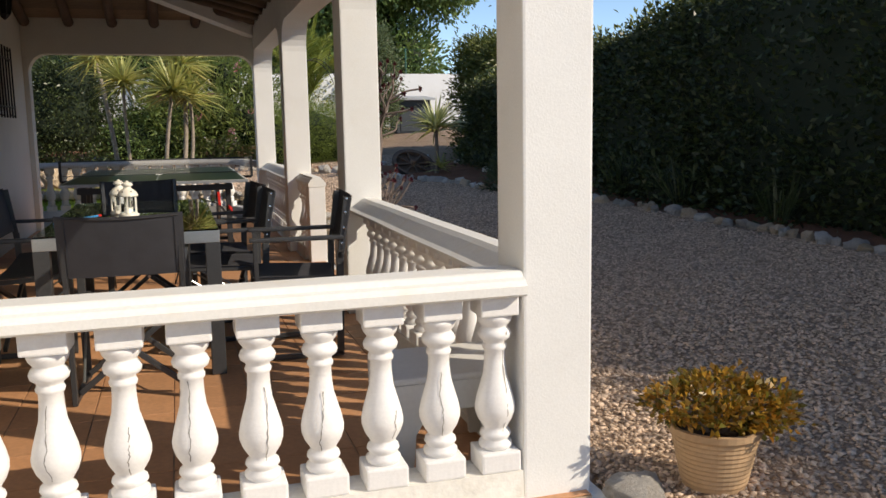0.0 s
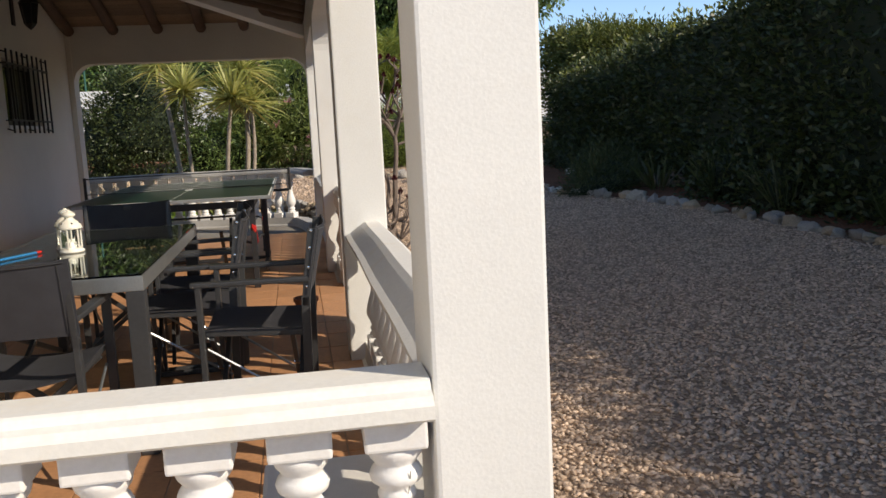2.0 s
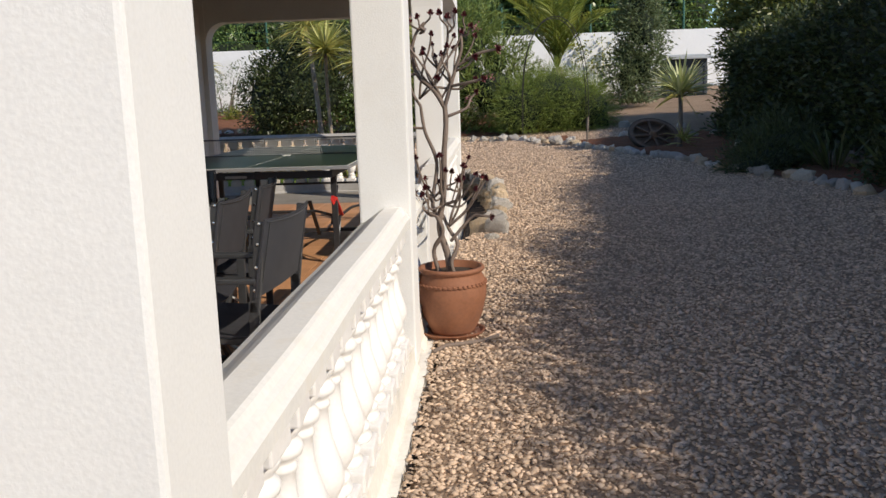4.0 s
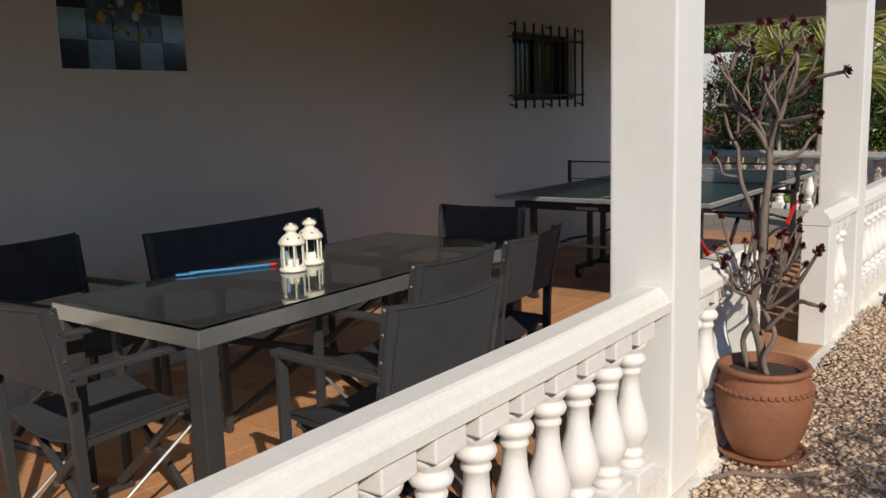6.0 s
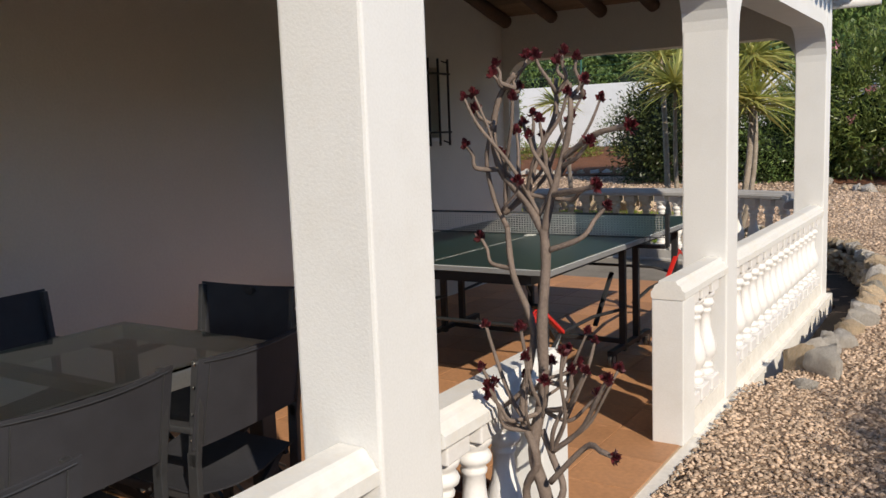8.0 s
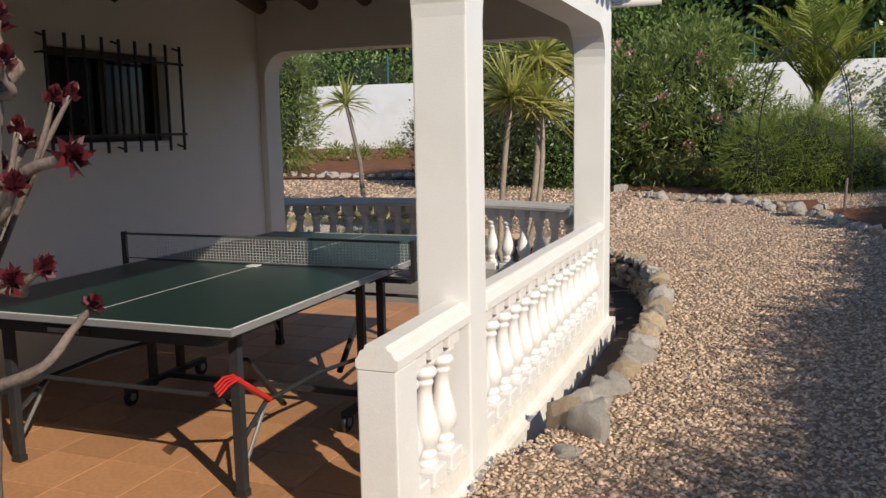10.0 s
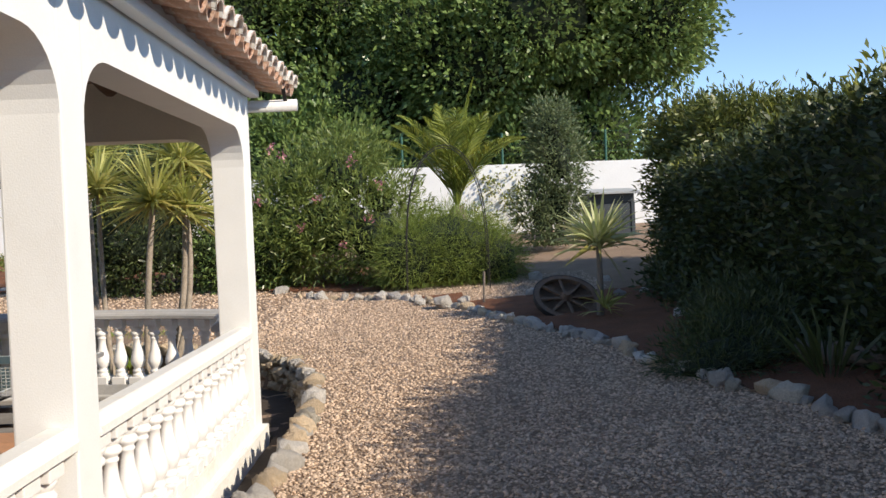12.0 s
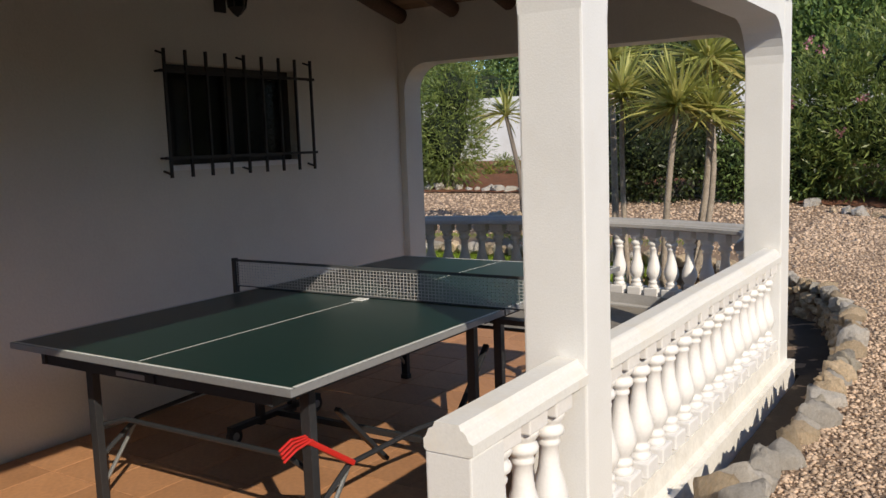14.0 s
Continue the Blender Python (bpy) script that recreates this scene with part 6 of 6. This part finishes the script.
st = part("garden_stake", tube([(2.0, 14.3, 0.30), (2.02, 14.3, 0.78)], 0.018, 6), BARK)
tagged(st, "grey weathered wooden stake in the bed", "stake")
tr = thing("arch_trellis", "thin dark metal arch for climbing plants", "trellis")
for yy in (15.7, 16.15):
    part("hoop", tube([(0.95 + 0.62 * (1 - math.cos(a)), yy, 0.45 + 2.15 * math.sin(a) ** 0.6 if a not in (0, math.pi) else 0.45) for a in np.linspace(0, math.pi, 17)], 0.008, 5), IRON, tr)


# ---- potted plants ----
def clay_pot(parent, r, h, material, rope=True):
    part("body", lathe([(0.0, 0.004), (r * 0.62, 0.004), (r * 0.66, 0.02), (r * 0.86, h * 0.28), (r * 0.98, h * 0.55), (r * 1.0, h * 0.70), (r * 0.93, h * 0.84), (r * 0.86, h * 0.90), (r * 0.86, h * 0.92), (r * 0.93, h * 0.94), (r * 0.96, h * 0.97), (r * 0.93, h), (r * 0.82, h), (r * 0.80, h * 0.9), (0.0, h * 0.88)], 36), material, parent, smooth=True)
    part("soil", lathe([(0.0, h * 0.91), (r * 0.79, h * 0.90)], 24), SOIL, parent)
    if rope:
        for k in range(44):
            a = 6.283 * k / 44
            part("rope_bead", box(-0.012, 0.012, -0.006, 0.006, -0.006, 0.006, 0.003, m=pose(r * 0.985 * math.cos(a), r * 0.985 * math.sin(a), h * 0.765, 0, 22, 90 + math.degrees(a))), material, parent)


PX, PY = 0.142, 3.66
PZ = float(ground_z(PX, PY)) + 0.012
pot = thing("potted_tree_aeonium", "tall branching aeonium with dark red rosettes in a terracotta pot", "potted plant", at=(PX, PY, PZ))
clay_pot(pot, 0.183, 0.355, POT_CLAY)
part("saucer", lathe([(0.0, -0.012), (0.15, -0.012), (0.172, 0.012), (0.160, 0.014), (0.145, 0.002), (0.0, 0.002)], 30), POT_CLAY, pot, "bright terracotta saucer")
rnd = random.Random(21)


def rosette_small(p, d, s):
    RB, RD, RL = [], [], []
    d = Vector(d).normalized()
    a = d.orthogonal().normalized()
    b = d.cross(a)
    for ring, (cnt, open_) in enumerate(((9, 1.2), (8, 0.75), (6, 0.35))):
        for k in range(cnt):
            t = 6.283 * k / cnt + ring * 0.4
            w = (a * math.cos(t) + b * math.sin(t)) * open_ + d * (0.5 + 0.4 * ring)
            RB.append(tuple(Vector(p) + d * 0.006 * ring))
            RD.append(tuple(w))
            RL.append(0.78 * s * (1 - 0.15 * ring) * rnd.uniform(0.85, 1.1))
    leaves("rosette", np.array(RB), np.array(RD), np.array(RL), 0.016, LEAF_AEONIUM, pot)


def stem(points, r0, r1, seg=9):
    pts = [Vector(p) for p in points]
    sm = []
    for i in range(len(pts) - 1):
        p0, p1, p2, p3 = pts[max(i - 1, 0)], pts[i], pts[i + 1], pts[min(i + 2, len(pts) - 1)]
        for s in np.linspace(0, 1, 6)[:-1]:
            s = float(s)
            sm.append(0.5 * ((2 * p1) + (p2 - p0) * s + (2 * p0 - 5 * p1 + 4 * p2 - p3) * s * s + (3 * p1 - p0 - 3 * p2 + p3) * s ** 3))
    sm.append(pts[-1])
    n = len(sm)
    part("stem", tube(sm, [0.8 * (r0 + (r1 - r0) * k / (n - 1)) * rnd.uniform(0.93, 1.07) for k in range(n)], seg), SUCCULENT_STEM, pot, smooth=True)
    return sm


def twig(a, b, r, sag=0.05, ros=0.034):
    a, b = Vector(a), Vector(b)
    m = a.lerp(b, 0.5) + Vector((rnd.uniform(-1, 1) * 0.03, rnd.uniform(-1, 1) * 0.03, -sag))
    q = a.lerp(b, 0.82) + Vector((0, 0, -sag * 0.5))
    s = stem([a, m, q, b], r, r * 0.7, 7)
    rosette_small(s[-1], s[-1] - s[-3] + Vector((0, 0, 0.004)), ros * rnd.uniform(0.8, 1.25))


# main stems: two thick stems rise, twist, and fork into a candelabra
stem([(0.02, 0.0, 0.31), (0.0, 0.01, 0.45), (-0.045, 0.0, 0.60), (-0.01, 0.02, 0.78), (0.0, 0.0, 0.98), (0.02, 0.0, 1.16), (0.015, 0.0, 1.27)], 0.030, 0.021)
stem([(-0.05, 0.03, 0.31), (-0.09, 0.02, 0.46), (-0.02, -0.02, 0.58), (-0.085, 0.0, 0.72), (-0.05, 0.03, 0.95), (-0.12, 0.02, 1.12), (-0.145, 0.03, 1.26)], 0.020, 0.013)
stem([(0.06, -0.02, 0.31), (0.03, -0.03, 0.40), (0.075, -0.01, 0.50), (0.02, 0.02, 0.58), (-0.02, 0.02, 0.66)], 0.018, 0.014)
L1 = (0.015, 0.0, 1.25)
stem([L1, (-0.05, 0.0, 1.34), (-0.16, 0.02, 1.43), (-0.19, 0.03, 1.54), (-0.16, 0.03, 1.64), (-0.10, 0.03, 1.70)], 0.019, 0.011)
stem([L1, (0.06, -0.02, 1.36), (0.10, -0.02, 1.46), (0.14, -0.04, 1.56), (0.13, -0.02, 1.66)], 0.018, 0.010)
stem([(-0.05, 0.0, 1.34), (-0.02, 0.03, 1.46), (0.04, 0.05, 1.58), (0.05, 0.04, 1.68)], 0.013, 0.009)
stem([(-0.145, 0.03, 1.26), (-0.20, 0.04, 1.34), (-0.215, 0.02, 1.46), (-0.17, 0.0, 1.57)], 0.012, 0.009)
top_targets = ((-0.24, 0.0, 1.60), (-0.20, 0.06, 1.70), (-0.14, -0.02, 1.72), (-0.06, 0.04, 1.74), (0.0, 0.0, 1.735), (0.05, 0.06, 1.72), (0.10, 0.0, 1.74), (0.16, -0.03, 1.72), (0.20, -0.06, 1.66), (-0.11, 0.08, 1.66))
for tgt in top_targets:
    src = min(((-0.10, 0.03, 1.66), (0.13, -0.02, 1.62), (0.05, 0.04, 1.64), (-0.17, 0.0, 1.55)), key=lambda s: (Vector(s) - Vector(tgt)).length)
    twig(src, tgt, 0.009, 0.015, 0.036)
twig((0.10, -0.02, 1.46), (0.36, -0.10, 1.54), 0.012, -0.02, 0.040)
twig((0.06, -0.02, 1.36), (0.27, -0.14, 1.39), 0.011, 0.0, 0.038)
twig((0.10, -0.02, 1.44), (0.22, -0.08, 1.50), 0.009, 0.01, 0.034)
twig((0.03, 0.0, 1.20), (0.22, 0.05, 1.32), 0.011, 0.02, 0.036)
twig((-0.12, 0.02, 1.14), (-0.26, 0.04, 1.22), 0.010, 0.03, 0.036)
twig((-0.16, 0.02, 1.43), (-0.27, -0.02, 1.50), 0.010, 0.03, 0.036)
twig((-0.02, 0.03, 1.46), (-0.06, 0.08, 1.58), 0.009, 0.0, 0.034)
low_src = ((-0.01, 0.02, 0.72), (0.0, 0.01, 0.82), (-0.05, 0.0, 0.66), (0.02, 0.02, 0.60), (-0.08, 0.0, 0.78))
for k in range(22):
    a = k * 2.399
    rr = rnd.uniform(0.12, 0.27)
    z = rnd.uniform(0.72, 1.02)
    twig(low_src[k % 5], (rr * math.cos(a), rr * math.sin(a) * 0.8, z), rnd.uniform(0.007, 0.011), 0.05, 0.034)
twig((0.03, -0.02, 0.52), (0.30, -0.10, 0.66), 0.013, -0.06, 0.036)
twig((0.02, 0.02, 0.60), (0.27, -0.08, 0.86), 0.012, 0.04, 0.036)
twig((-0.05, 0.0, 0.66), (-0.22, -0.04, 0.84), 0.011, 0.05, 0.036)
for k in range(16):
    a = k * 2.399
    rr = rnd.uniform(0.10, 0.30)
    twig(((0.0, 0.0, 1.30), (-0.05, 0.0, 1.36), (0.06, -0.02, 1.38), (-0.15, 0.03, 1.30))[k % 4], (rr * math.cos(a), rr * math.sin(a) * 0.7, rnd.uniform(1.38, 1.66)), rnd.uniform(0.007, 0.010), 0.03, 0.030)
for ob in pot.children:
    if ob.name.startswith(("stem", "rosette")):
        ob.matrix_basis = Matrix.Translation((-0.02, 0, 0)) @ Matrix.Diagonal((0.77, 0.84, 0.94, 1))
hose = part("hose", tube([(0.06, 3.30, -0.002), (0.12, 3.40, 0.0), (0.2, 3.42, 0.002), (0.3, 3.45, 0.006), (0.38, 3.53, 0.01)], 0.011, 8), SUCCULENT_STEM, smooth=True)
tagged(hose, "short grey-brown hose lying on the gravel by the pot", "hose")
small = thing("small_clay_pot", "small empty terracotta pot on the porch floor", "pot", at=(-0.45, 4.20, 0))
part("body", lathe([(0.0, 0.002), (0.05, 0.002), (0.075, 0.13), (0.082, 0.13), (0.082, 0.155), (0.07, 0.155), (0.066, 0.06), (0.0, 0.05)], 24), POT_CLAY, small)

JX, JY = 0.415, 0.065
jade = thing("potted_jade_plant", "bushy jade plant with golden leaf tips in a ribbed clay pot", "potted plant", at=(JX, JY, float(ground_z(JX, JY))))
prof = [(0.0, 0.003), (0.105, 0.003)]
for k in range(11):
    z = 0.02 + 0.2 * k / 10
    prof += [(0.108 + 0.035 * k / 10, z), (0.112 + 0.035 * k / 10, z + 0.008)]
prof += [(0.158, 0.235), (0.160, 0.262), (0.146, 0.264), (0.140, 0.23), (0.0, 0.225)]
part("body", lathe(prof, 36), POT_PALE, jade)
part("soil", lathe([(0.0, 0.232), (0.138, 0.230)], 24), SOIL, jade)
for k in range(12):
    a = k * 2.4
    part("stem", tube([(0.03 * math.cos(a), 0.03 * math.sin(a), 0.22), (0.09 * math.cos(a), 0.09 * math.sin(a), 0.31), (0.18 * math.cos(a), 0.17 * math.sin(a), 0.365)], [0.012, 0.009, 0.005], 6), SUCCULENT_STEM, jade)
C, N = blob_centres([(0, 0.02, 0.350, 0.22, 0.20, 0.05), (0.02, 0.02, 0.39, 0.13, 0.13, 0.05), (-0.14, 0.0, 0.355, 0.10, 0.10, 0.042), (0.16, -0.03, 0.37, 0.09, 0.09, 0.042), (0.12, -0.08, 0.305, 0.11, 0.09, 0.04)], 215)
P, D = clumps(C, N + np.array([0, 0, 0.5]), 9, 0.017, 1.0)
L = 0.034 * RNG.uniform(0.7, 1.2, len(P))
leaves("foliage", P, D, L, L * 0.55, LEAF_JADE, jade, fold=0.3)
jade.matrix_basis = jade.matrix_basis @ Matrix.Diagonal((0.99, 0.99, 0.81, 1))

# ---- porch floor tiles ----
tile_me = part("tile", box(-0.1605, 0.1605, -0.1635, 0.1635, -0.006, 0.0, 0.0022), TERRACOTTA, floor)
NX, NY = 9, 28
px, py = (-0.012 - WALL_X - 0.002) / NX, 9.30 / NY
first = True
for i in range(NX):
    for j in range(NY):
        m = pose(WALL_X + 0.002 + px * (i + 0.5), 0.11 + py * (j + 0.5), random.uniform(-0.0008, 0.0004), random.uniform(-0.12, 0.12), random.uniform(-0.12, 0.12), 0)
        if first:
            tile_me.matrix_basis, first = m, False
        else:
            share(tile_me, floor, m)
